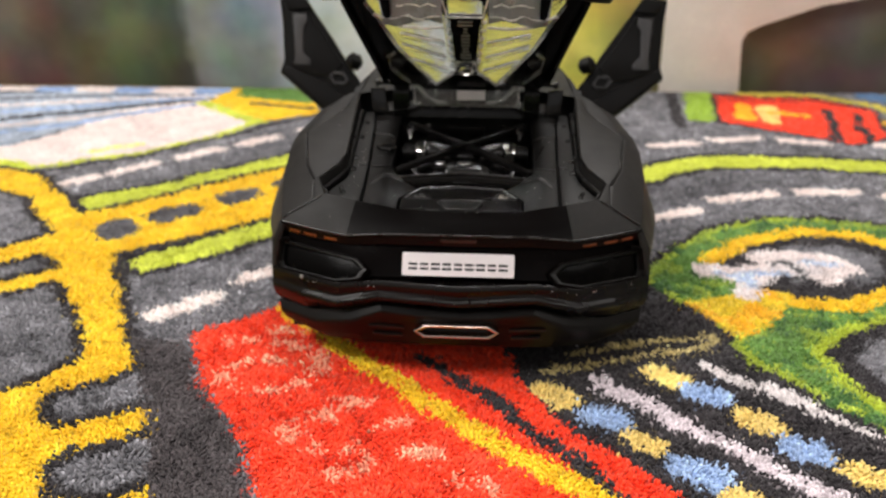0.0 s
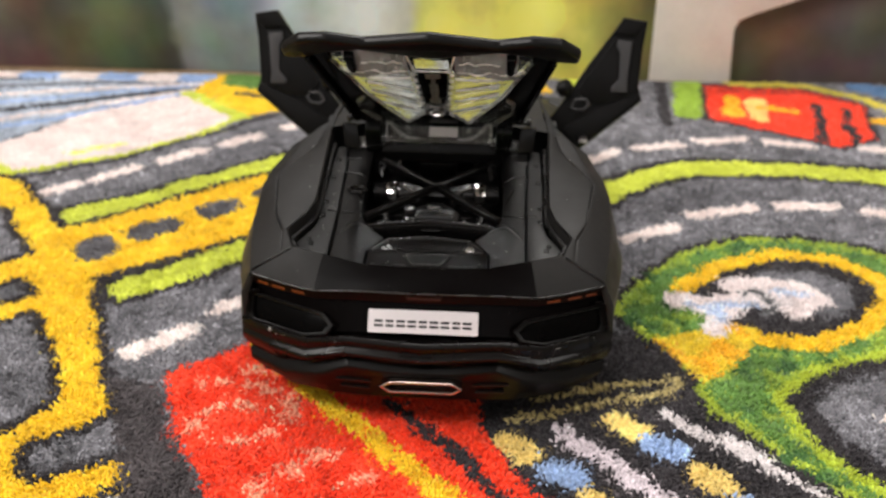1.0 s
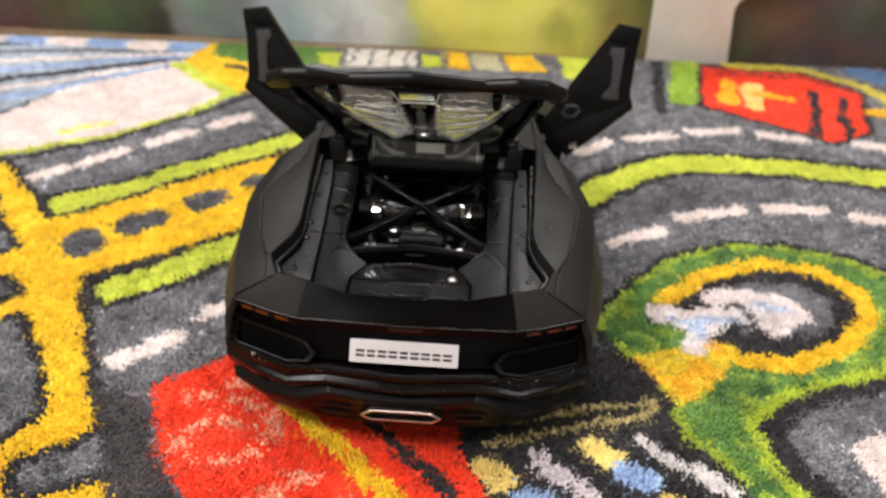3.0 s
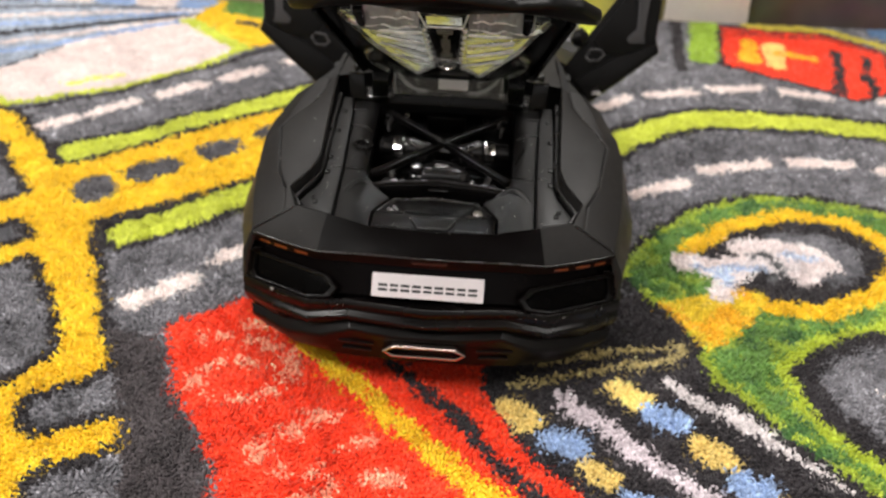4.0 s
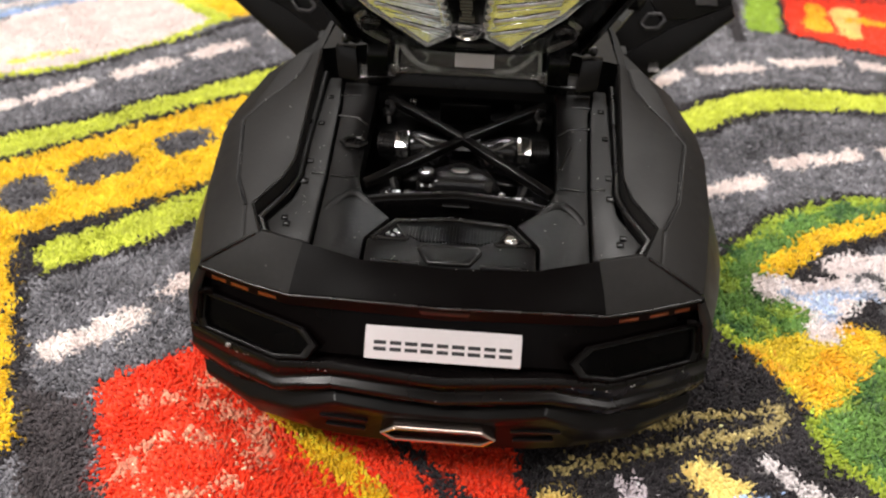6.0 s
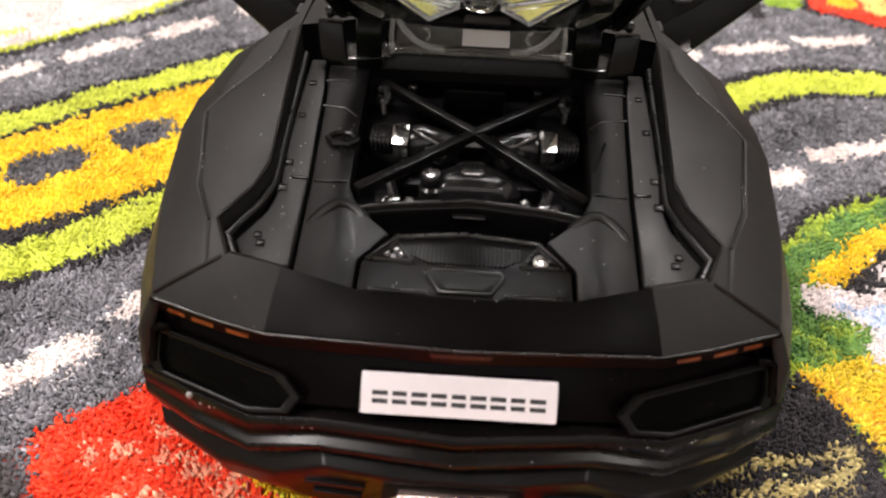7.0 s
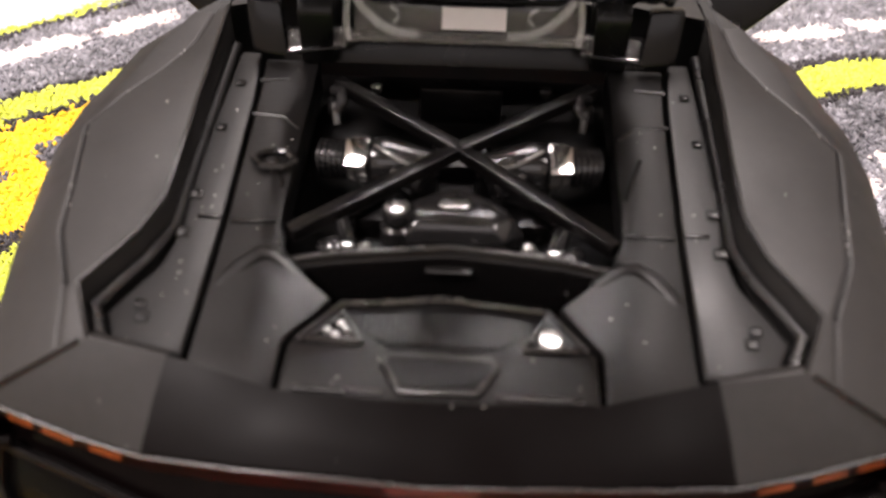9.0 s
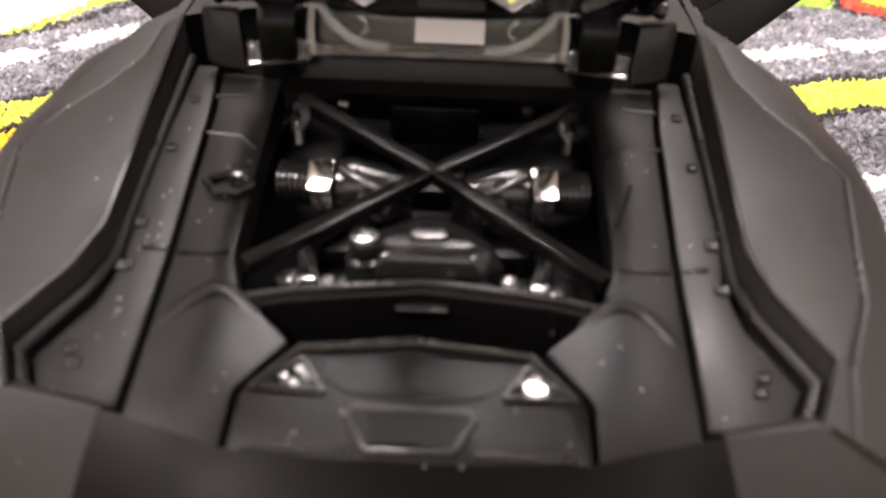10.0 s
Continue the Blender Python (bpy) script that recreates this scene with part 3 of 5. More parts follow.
# backing: a fine sheet with a little unevenness
step = 0.3
gx = np.arange(-45, 45.01, step)
gy = np.linspace(0, 1, 210)
X, V = np.meshgrid(gx, gy)
Y = -38 + V * (far_edge(X) + 38)
Z = -0.11 + 0.015 * np.sin(X * 1.3) * np.sin(Y * 1.1)
verts = np.stack([X.ravel(), Y.ravel(), Z.ravel()], 1)
nx, ny = len(gx), len(gy)
ids = np.arange(nx * ny).reshape(ny, nx)
quads = np.stack([ids[:-1, :-1], ids[:-1, 1:], ids[1:, 1:], ids[1:, :-1]], -1).reshape(-1, 4)
rim = np.concatenate([ids[0], ids[1:, -1], ids[-1, -2::-1], ids[-2:0:-1, 0]])
low = verts[rim] * (1, 1, 0) + (0, 0, -0.6)
lo = len(verts) + np.arange(len(rim))
skirt = np.stack([rim, lo, np.roll(lo, -1), np.roll(rim, -1)], -1)
rows_all = np.concatenate([quads, skirt])
tint = rug_colours(verts[:, 0], verts[:, 1], rng, 0.05) * 0.95
verts = np.concatenate([verts, low])
tint = np.concatenate([tint, np.tile(srgb(40, 38, 38), (len(rim), 1))])
rug = new("play_rug", colour_mesh("play_rug", verts, rows_all.ravel(), np.full(len(rows_all), 4), tint, PILE))
tagged(rug, "multicoloured short-pile play rug printed with roads and houses", "rug")


def pile(x0, x1, y0, y1, pitch, radius, tall):
    """Tufts of the rug's pile over a stretch of its plan: small leaning three-sided spikes."""
    xs, ys = np.meshgrid(np.arange(x0, x1, pitch), np.arange(y0, y1, pitch))
    x = (xs + (np.arange(xs.shape[0]) % 2)[:, None] * pitch / 2).ravel()
    y = ys.ravel()
    x = x + rng.normal(0, pitch * 0.32, len(x))
    y = y + rng.normal(0, pitch * 0.32, len(y))
    keep = y < far_edge(x) - 0.1
    x, y = x[keep], y[keep]
    n = len(x)
    col = rug_colours(x, y, rng, 0.05)
    h = tall * rng.uniform(0.75, 1.1, n)
    sway = value_noise(x, y, 0.5, 31) * 12.6
    lx = rng.normal(0, tall * 0.28, n) + np.cos(sway) * tall * 0.3
    ly = rng.normal(0, tall * 0.28, n) + np.sin(sway) * tall * 0.3
    r = radius * rng.uniform(0.7, 1.25, n)
    turn = rng.uniform(0, 6.28, n)
    low_z = -0.16
    pts, tints = [], []
    for k in range(3):
        a = turn + k * math.pi * 2 / 3
        pts.append(np.stack([x + r * np.cos(a), y + r * np.sin(a), np.full(n, low_z)], 1))
        tints.append(col)
    for k in range(3):
        a = turn + 0.6 + k * math.pi * 2 / 3
        pts.append(np.stack([x + lx * 0.6 + r * 0.8 * np.cos(a), y + ly * 0.6 + r * 0.8 * np.sin(a), low_z + h * 0.7], 1))
        tints.append(col)
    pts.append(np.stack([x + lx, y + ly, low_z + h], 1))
    # tip colour lifted, to offset the hard shade between tufts
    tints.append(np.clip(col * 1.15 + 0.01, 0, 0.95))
    v = np.stack(pts, 1).reshape(-1, 3)
    c = np.stack(tints, 1).reshape(-1, 3)
    o = np.arange(n)[:, None] * 7
    quads_ = np.concatenate([o + np.array([k, (k + 1) % 3, 3 + (k + 1) % 3, 3 + k]) for k in range(3)], 0)
    tris_ = np.concatenate([o + np.array([3 + k, 3 + (k + 1) % 3, 6]) for k in range(3)], 0)
    flat = np.concatenate([quads_.ravel(), tris_.ravel()])
    sizes = np.concatenate([np.full(len(quads_), 4), np.full(len(tris_), 3)])
    return v, c, flat, sizes


chunks = [pile(-13, 14, -7.5, 8, 0.062, 0.05, 0.15), pile(-24, -13, -7.5, 8, 0.09, 0.07, 0.15), pile(14, 24, -7.5, 8, 0.09, 0.07, 0.15),
          pile(-27, 27, 8, 26.5, 0.09, 0.07, 0.15)]
off, vv, cc, ff, ss = 0, [], [], [], []
for v, c, f_, s_ in chunks:
    vv.append(v), cc.append(c), ff.append(f_ + off), ss.append(s_)
    off += len(v)
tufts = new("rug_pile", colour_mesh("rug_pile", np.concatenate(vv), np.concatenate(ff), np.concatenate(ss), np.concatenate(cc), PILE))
tagged(tufts, "short dense tufts of the printed rug", "rug pile", kind="stuff")


# ---- painted backdrop board behind the rug ----
def mural_material():
    """Broad soft patches of paint along the board: brown, leaf green, slate, pale pinks, lime, then dark umber."""
    m = bpy.data.materials.new("painted_scenery")
    m.use_nodes = True
    n, l = m.node_tree.nodes, m.node_tree.links
    b = n["Principled BSDF"]
    b.inputs["Roughness"].default_value = 0.7
    pos = n.new("ShaderNodeTexCoord")

    def noise_at(scale, detail, out="Fac"):
        t = n.new("ShaderNodeTexNoise")
        t.inputs["Scale"].default_value, t.inputs["Detail"].default_value = scale, detail
        l.new(pos.outputs["Object"], t.inputs["Vector"])
        return t.outputs[out]

    sep = n.new("ShaderNodeSeparateXYZ")
    l.new(pos.outputs["Object"], sep.inputs[0])
    warp = n.new("ShaderNodeMath")
    warp.operation = "MULTIPLY_ADD"
    warp.inputs[1].default_value, warp.inputs[2].default_value = 0.035, -0.0175
    l.new(noise_at(22, 3), warp.inputs[0])
    add = n.new("ShaderNodeMath")
    add.operation = "ADD"
    l.new(sep.outputs["X"], add.inputs[0])
    l.new(warp.outputs[0], add.inputs[1])
    rng_ = n.new("ShaderNodeMapRange")
    rng_.inputs[1].default_value, rng_.inputs[2].default_value = -0.35, 0.35
    l.new(add.outputs[0], rng_.inputs[0])
    ramp = n.new("ShaderNodeValToRGB")
    ramp.color_ramp.interpolation = "EASE"
    stops = ((-33, (98, 86, 76)), (-25, (108, 92, 78)), (-22.5, (94, 76, 64)), (-21, (82, 80, 66)), (-18, (88, 98, 68)), (-16.2, (70, 80, 62)),
             (-15.3, (66, 76, 70)), (-14.7, (112, 124, 128)), (-11, (130, 138, 150)), (-9, (178, 192, 202)), (-5, (216, 224, 228)), (-3, (206, 210, 198)),
             (-2.2, (214, 216, 126)), (0, (232, 228, 116)), (3, (238, 238, 126)), (5.6, (208, 202, 100)), (7.2, (160, 150, 80)), (9.4, (118, 112, 70)),
             (13, (86, 78, 70)), (20, (94, 84, 78)), (24, (76, 80, 88)), (33, (84, 82, 82)))
    cr = ramp.color_ramp
    while len(cr.elements) < len(stops):
        cr.elements.new(0.5)
    for e, (px_, c) in zip(cr.elements, stops):
        e.position, e.color = (px_ + 35) / 70, (*lin(*c), 1)
    l.new(rng_.outputs[0], ramp.inputs[0])
    # dabs of lighter and darker paint, with upright brush marks; all lifted in colour for the board's weak light
    dab_lift = n.new("ShaderNodeMapRange")
    dab_lift.inputs[1].default_value, dab_lift.inputs[2].default_value, dab_lift.inputs[3].default_value, dab_lift.inputs[4].default_value = 0.3, 0.7, 0.95, 1.6
    l.new(noise_at(38, 3), dab_lift.inputs[0])
    mul = n.new("ShaderNodeMix")
    mul.data_type, mul.blend_type = "RGBA", "MULTIPLY"
    mul.inputs[0].default_value = 1
    l.new(ramp.outputs[0], mul.inputs[6])
    l.new(dab_lift.outputs[0], mul.inputs[7])
    hue = n.new("ShaderNodeMix")
    hue.data_type, hue.blend_type = "RGBA", "SOFT_LIGHT"
    hue.inputs[0].default_value = 0.7
    l.new(mul.outputs[2], hue.inputs[6])
    l.new(noise_at(30, 2, "Color"), hue.inputs[7])
    l.new(hue.outputs[2], b.inputs["Base Color"])
    return m


MURAL = mural_material()
bm = bmesh.new()
block(bm, -62, 62, 27.0, 28.0, -0.6, 10)
tagged(finish("scenery_board", bm, MURAL, bevel=0.08), "board painted with soft brown, green and grey scenery behind the rug", "board")

WHITEBOARD = mat("white_card", (0.92, 0.88, 0.84), 0.6, grain=0.03, stain=0.05)
bm = bmesh.new()
slab(bm, [(9.5, 26.6, -0.6), (13.55, 26.6, -0.6), (13.3, 26.6, 2.3), (13.5, 26.6, 2.75), (14.2, 26.6, 3.1), (17, 26.6, 4.1), (22, 26.6, 5.0),
          (26, 26.6, 5.2), (26, 26.6, 10.5), (9.2, 26.6, 10.5)], (0, 0.35, 0))
tagged(finish("white_card", bm, WHITEBOARD, bevel=0.04), "white card cut-out with an arched opening against the painted board", "card")


# ---- toy car ----
car = base("toy_car", 0, 8.5, 0, "matte black toy sports car with raised doors and open engine cover", "toy car")


def deck_z(y):
    return 3.45 + 0.2 * (y - 1)


def mirrored(outline):
    return [(-p[0], *p[1:]) for p in reversed(outline)]


# rear quarters and sides: stations of (inner top, seam, groove, outer lip, ridge, shoulder, side, sill, underside), rear to front
SIDE = [
    [(3.05, 1, 3.7), (3.3, 0.94, 3.58), (3.33, 0.94, 3.55), (3.36, 0.93, 3.54), (3.695, 0.845, 3.375), (4.03, 0.76, 3.17), (4.26, 0.7, 2.7), (4.26, 0.62, 1.4), (3.85, 0.6, 0.62)],
    [(3.28, 1.5, 3.9), (3.36, 1.49, 3.89), (3.39, 1.49, 3.85), (3.43, 1.48, 3.87), (3.785, 1.44, 3.68), (4.14, 1.4, 3.45), (4.47, 1.4, 2.75), (4.42, 1.4, 1.3), (4.05, 1.4, 0.58)],
    [(2.93, 2.12, 4.02), (3.64, 2.12, 4), (3.67, 2.12, 3.95), (3.72, 2.12, 3.98), (3.99, 2.12, 3.82), (4.26, 2.12, 3.62), (4.62, 2.12, 2.78), (4.56, 2.12, 1.3), (4.1, 2.12, 0.58)],
    [(2.8, 2.6, 4.12), (3.72, 2.6, 4.1), (3.75, 2.6, 4.05), (3.8, 2.6, 4.07), (4.055, 2.6, 3.915), (4.31, 2.6, 3.72), (4.68, 2.6, 2.8), (4.6, 2.6, 1.3), (4.1, 2.6, 0.58)],
    [(2.83, 3.6, 4.33), (3.91, 3.6, 4.29), (3.94, 3.6, 4.24), (3.99, 3.6, 4.25), (4.175, 3.6, 4.135), (4.36, 3.6, 3.98), (4.7, 3.6, 2.8), (4.6, 3.6, 1.3), (4.1, 3.6, 0.58)],
    [(2.86, 4.2, 4.45), (3.66, 4.2, 4.39), (3.69, 4.2, 4.33), (3.74, 4.2, 4.36), (3.86, 4.2, 4.36), (4.26, 4.2, 4.15), (4.62, 4.2, 2.8), (4.56, 4.2, 1.3), (4.1, 4.2, 0.58)],
    [(2.88, 4.7, 4.54), (3.36, 4.7, 4.47), (3.39, 4.7, 4.41), (3.44, 4.7, 4.44), (3.74, 4.7, 4.43), (4.09, 4.72, 4.26), (4.46, 4.7, 2.76), (4.5, 4.7, 1.28), (4.1, 4.7, 0.58)],
    [(2.9, 5.2, 4.64), (3.14, 5.2, 4.57), (3.17, 5.2, 4.5), (3.22, 5.2, 4.54), (3.62, 5.2, 4.53), (3.92, 5.28, 4.4), (4.24, 5.2, 3.3), (4.4, 5.2, 1.26), (4.05, 5.2, 0.58)],
    [(2.92, 5.8, 4.76), (3.07, 5.8, 4.69), (3.1, 5.8, 4.62), (3.15, 5.8, 4.66), (3.36, 5.8, 4.66), (3.54, 5.76, 4.52), (3.8, 5.8, 3.2), (4.2, 5.8, 1.24), (4, 5.8, 0.58)],
    [(2.84, 7, 4.92), (2.98, 7, 4.84), (3, 7, 4.8), (3.05, 7, 4.7), (3.105, 7, 4.52), (3.16, 7, 4.3), (3.8, 7, 2.5), (4.1, 7, 1.2), (3.95, 7, 0.58)],
    [(2.66, 8.4, 4.98), (2.76, 8.4, 4.88), (2.78, 8.4, 4.84), (2.82, 8.4, 4.7), (2.91, 8.4, 4.47), (3, 8.4, 4.2), (3.8, 8.4, 2.3), (4.1, 8.4, 1.15), (3.9, 8.4, 0.58)],
    [(2.6, 9.6, 4.9), (2.68, 9.6, 4.8), (2.7, 9.6, 4.76), (2.74, 9.6, 4.6), (2.845, 9.6, 4.37), (2.95, 9.6, 4.1), (3.7, 9.6, 2.1), (4.1, 9.6, 1.1), (3.9, 9.6, 0.58)],
]
for s in (1, -1):
    bm = bmesh.new()
    rows = [[Vector((s * p[0], p[1], p[2])) for p in r] for r in SIDE]
    loft(bm, rows[:9])
    # edge turned down along the deck
    loft(bm, [[r[0] for r in rows[:9]], [r[0] + Vector((-s * 0.02, 0, -0.55)) for r in rows[:9]]])
    part("rear_wing", bm, PAINT, car, "matte black rear wing", 24, bevel=0.018)
    bm = bmesh.new()
    tube(bm, [r[0] + Vector((0, 0, -0.012)) for r in rows[:9]], 0.028, 8)
    part("wing_rim", bm, GLOSS, car)
    # black tube laid in the shut line round the wing's upper panel, for the groove's shade
    bm = bmesh.new()
    tube(bm, [r[2] + Vector((0, 0, 0.012)) for r in rows[1:9]], 0.024, 6)
    part("shut_line", bm, VOID, car, smooth=60)
    bm = bmesh.new()
    loft(bm, [rows[8]] + rows[9:])
    part("cabin_side", bm, RUBBER, car, "black cabin side under the raised door", 24, bevel=0.018)

# front half: bonnet, nose and sills
NOSE = [
    [(0, 5.9, 4.9), (2.0, 5.9, 4.86), (2.9, 5.8, 4.76)],
    [(0, 7.6, 5.08), (1.9, 7.6, 5.02), (2.75, 7.6, 4.95)],
    [(0, 9.6, 5.0), (1.8, 9.6, 4.95), (2.6, 9.6, 4.9)],
]
bm = bmesh.new()
loft(bm, [both(r) for r in NOSE])
part("roof", bm, PAINT, car, "matte black roof panel", bevel=0.03)
bm = bmesh.new()
loft(bm, [both([(0, 9.62, 4.96), (1.8, 9.62, 4.92), (2.55, 9.62, 4.86)]), both([(0, 11.6, 4.0), (2.1, 11.4, 3.9), (2.9, 11.1, 3.7)]),
          both([(0, 13.2, 3.05), (2.3, 12.9, 3.0), (3.2, 12.4, 2.85)])])
part("windscreen", bm, GLASS, car, "dark tinted windscreen")
FRONT = [
    [(0, 13.2, 3.0), (2.3, 12.9, 2.95), (3.3, 12.4, 2.85), (4.0, 12.2, 2.7), (4.3, 12, 1.8), (4.2, 12, 0.9), (3.9, 12, 0.55)],
    [(0, 14.8, 2.6), (2.2, 14.6, 2.66), (3.3, 14.3, 2.75), (4.0, 14.2, 2.6), (4.35, 14.2, 1.8), (4.25, 14.2, 0.9), (3.9, 14.2, 0.55)],
    [(0, 16.6, 2.05), (2.1, 16.4, 2.12), (3.1, 16.0, 2.2), (3.8, 15.8, 2.1), (4.2, 15.6, 1.6), (4.1, 15.6, 0.9), (3.8, 15.6, 0.55)],
    [(0, 17.9, 1.55), (1.8, 17.6, 1.55), (2.8, 17.0, 1.6), (3.4, 16.6, 1.55), (3.8, 16.4, 1.3), (3.7, 16.4, 0.8), (3.5, 16.4, 0.5)],
    [(0, 18.1, 0.7), (1.8, 17.9, 0.7), (2.8, 17.3, 0.65), (3.3, 16.9, 0.6), (3.6, 16.6, 0.6), (3.5, 16.5, 0.52), (3.3, 16.4, 0.48)],
]
bm = bmesh.new()
loft(bm, [both(r) for r in FRONT])
part("bonnet", bm, PAINT, car, "matte black bonnet and nose", bevel=0.04)
for s in (1, -1):
    bm = bmesh.new()
    loft(bm, [[(s * 4.1, 9.6, 2.1), (s * 4.15, 9.6, 1.1), (s * 3.9, 9.6, 0.58)], [(s * 4.15, 12, 1.5), (s * 4.2, 12, 0.9), (s * 3.9, 12, 0.55)]])
    part("sill", bm, PAINT, car)
    bm = bmesh.new()
    slab(bm, [(s * 2.5, 15.9, 2.25), (s * 3.3, 15.4, 2.4), (s * 3.7, 15.6, 2.2), (s * 3.2, 16.3, 1.98)], (0, 0.1, 0.06))
    part("headlight", bm, LENS, car, "smoked headlight", bevel=0.02)
    # seats inside the open cabin
    bm = bmesh.new()
    block(bm, s * 1.9 - 0.85, s * 1.9 + 0.85, 8.6, 10.6, 1.2, 1.9)
    slab(bm, [(s * 1.9 - 0.8, 8.1, 1.5), (s * 1.9 + 0.8, 8.1, 1.5), (s * 1.9 + 0.7, 7.7, 3.6), (s * 1.9 - 0.7, 7.7, 3.6)], (0, 0.5, 0.1))
    part("seat", bm, RUBBER, car, "black moulded seat", bevel=0.12)
bm = bmesh.new()
block(bm, -3.9, 3.9, 0.6, 16.2, 0.5, 0.9)
block(bm, -3.2, 3.2, 6.7, 7.1, 0.9, 4.6)
part("floor_pan", bm, RUBBER, car)


def wheel(x, y, r):
    s = 1 if x > 0 else -1
    bm = bmesh.new()
    turned(bm, (x - s * 0.45, y, r), (s, 0, 0), [(0, r * 0.6), (0, r * 0.93), (0.08, r), (0.8, r), (0.9, r * 0.93), (0.9, r * 0.68), (0.72, r * 0.66), (0.72, 0.05)], 36)
    w = part("wheel", bm, RUBBER, car, "black rubber tyre", 30)
    bm = bmesh.new()
    for k in range(5):
        a = 2 * math.pi * k / 5
        d = Vector((0, math.cos(a), math.sin(a)))
        e = Vector((0, -math.sin(a), math.cos(a)))
        c = Vector((x + s * 0.3, y, r))
        slab(bm, [c - e * 0.1, c + e * 0.1, c + d * r * 0.68 + e * 0.22, c + d * r * 0.68 - e * 0.22], (s * 0.1, 0, 0))
    turned(bm, (x + s * 0.28, y, r), (s, 0, 0), [(0, 0.2), (0.16, 0.2), (0.2, 0.14)], 16)
    ob = part("rim", bm, GLOSS, car, "gloss black five-spoke rim", bevel=0.02)
    ob.parent = w
    ob.matrix_parent_inverse = Matrix.Identity(4)
    return w


for wx in (3.9, -3.9):
    wheel(wx, 3.9, 1.48)
    wheel(wx, 14.3, 1.38)

# ---- rear end ----
TOP = [(0, 0.64, 3.47), (1.38, 0.70, 3.49), (2.36, 0.96, 3.57)]
EDGE = [(0, 0.03, 3.19), (1.65, 0.16, 3.13), (2.5, 0.33, 3.0)]
bm = bmesh.new()
under = [(p[0], p[1] + 0.3, p[2] - 0.14) for p in EDGE]
loft(bm, [both(TOP), both([tuple(Vector(a).lerp(Vector(b), 0.55) + Vector((0, 0, 0.03))) for a, b in zip(TOP, EDGE)]), both(EDGE),
          both([(p[0], p[1] + 0.02, p[2] - 0.07) for p in EDGE]), both(under)])
part("tail_spoiler", bm, TAIL, car, "smooth dark tail panel", 25, bevel=0.05, segs=3)
bm = bmesh.new()
tube(bm, both([(p[0], p[1] - 0.005, p[2] - 0.02) for p in EDGE] + [(3.1, 0.455, 3.03), (4.0, 0.725, 3.12)]), 0.019, 8)
part("tail_edge", bm, SEAL, car, "glossy rear edge of the tail", 60)
for s in (1, -1):
    bm = bmesh.new()
    top = [(s * 2.36, 1.06, 3.52), (s * 3.04, 1.12, 3.66), (s * 4.0, 0.9, 3.08)]
    a = [(s * 2.36, 0.96, 3.575), (s * 3.04, 0.995, 3.715), (s * 4.03, 0.755, 3.185)]
    b = [(s * 2.5, 0.33, 3.0), (s * 3.1, 0.46, 3.04), (s * 4.04, 0.74, 3.13)]
    c = [(s * 2.5, 0.35, 2.92), (s * 3.1, 0.48, 2.96), (s * 4.04, 0.76, 3.05)]
    d = [(s * 2.5, 0.62, 2.84), (s * 3.1, 0.75, 2.9), (s * 3.95, 0.95, 3.0)]
    loft(bm, [top, a, b, c, d])
    part("tail_wing", bm, PAINT, car, "matte black tail corner", 20, bevel=0.035, segs=3)
    # rounded crease where the tail corner meets the wing
    bm = bmesh.new()
    tube(bm, [(s * 3.12, 0.985, 3.665), (s * 3.4, 0.915, 3.52), (s * 3.75, 0.83, 3.335), (s * 4.0, 0.765, 3.195)], 0.03, 8)
    part("tail_crease", bm, SHEEN, car, smooth=60)

# fascia behind the lamps and number plate
FAS = [
    [(0, 0.32, 3.03), (1.65, 0.42, 2.99), (2.5, 0.56, 2.88), (3.3, 0.78, 2.92), (3.98, 0.92, 3.0)],
    [(0, 0.02, 2.62), (1.65, 0.14, 2.62), (2.56, 0.28, 2.56), (3.4, 0.55, 2.58), (4.1, 0.8, 2.6)],
    [(0, -0.22, 2.27), (1.77, -0.10, 2.2), (2.62, 0.02, 2.1), (3.5, 0.36, 2.12), (4.16, 0.62, 2.15)],
    [(0, -0.26, 2.2), (1.77, -0.06, 2.08), (2.66, 0.03, 1.9), (3.5, 0.34, 1.9), (4.16, 0.6, 2.0)],
]
bm = bmesh.new()
loft(bm, [both(r) for r in FAS])
part("rear_fascia", bm, FASCIA, car, "smoked gloss rear panel", 30)


def fascia(u, v, out=0.0):
    """A point on the outer right-hand quarter of the fascia, u outwards and v downwards, from 0 to 1."""
    tl, tr, bl, br = Vector((2.5, 0.56, 2.88)), Vector((3.98, 0.92, 3.0)), Vector((2.62, 0.02, 2.18)), Vector((4.16, 0.62, 2.2))
    p = tl.lerp(tr, u).lerp(bl.lerp(br, u), v)
    n = (tr - tl).cross(bl - tl).normalized()
    if n.y > 0:
        n = -n
    return p + n * out


BAND = [((0, 0.12, 3.11), (0, 0.09, 2.87)), ((1.65, 0.24, 3.06), (1.65, 0.21, 2.84)), ((2.5, 0.40, 2.94), (2.5, 0.37, 2.73)),
        ((3.3, 0.60, 2.98), (3.3, 0.58, 2.77)), ((4.0, 0.80, 3.05), (4.02, 0.80, 2.85))]


def band(x, d, out):
    """A point on the lamp band under the tail edge: x across, d downwards from 0 to 1."""
    ax = abs(x)
    for (t0, b0), (t1, b1) in zip(BAND, BAND[1:]):
        if ax <= t1[0] + 1e-6:
            break
    k = (ax - t0[0]) / (t1[0] - t0[0])
    p = Vector(t0).lerp(Vector(t1), k).lerp(Vector(b0).lerp(Vector(b1), k), d)
    return Vector((x, p.y + out, p.z))


bm = bmesh.new()
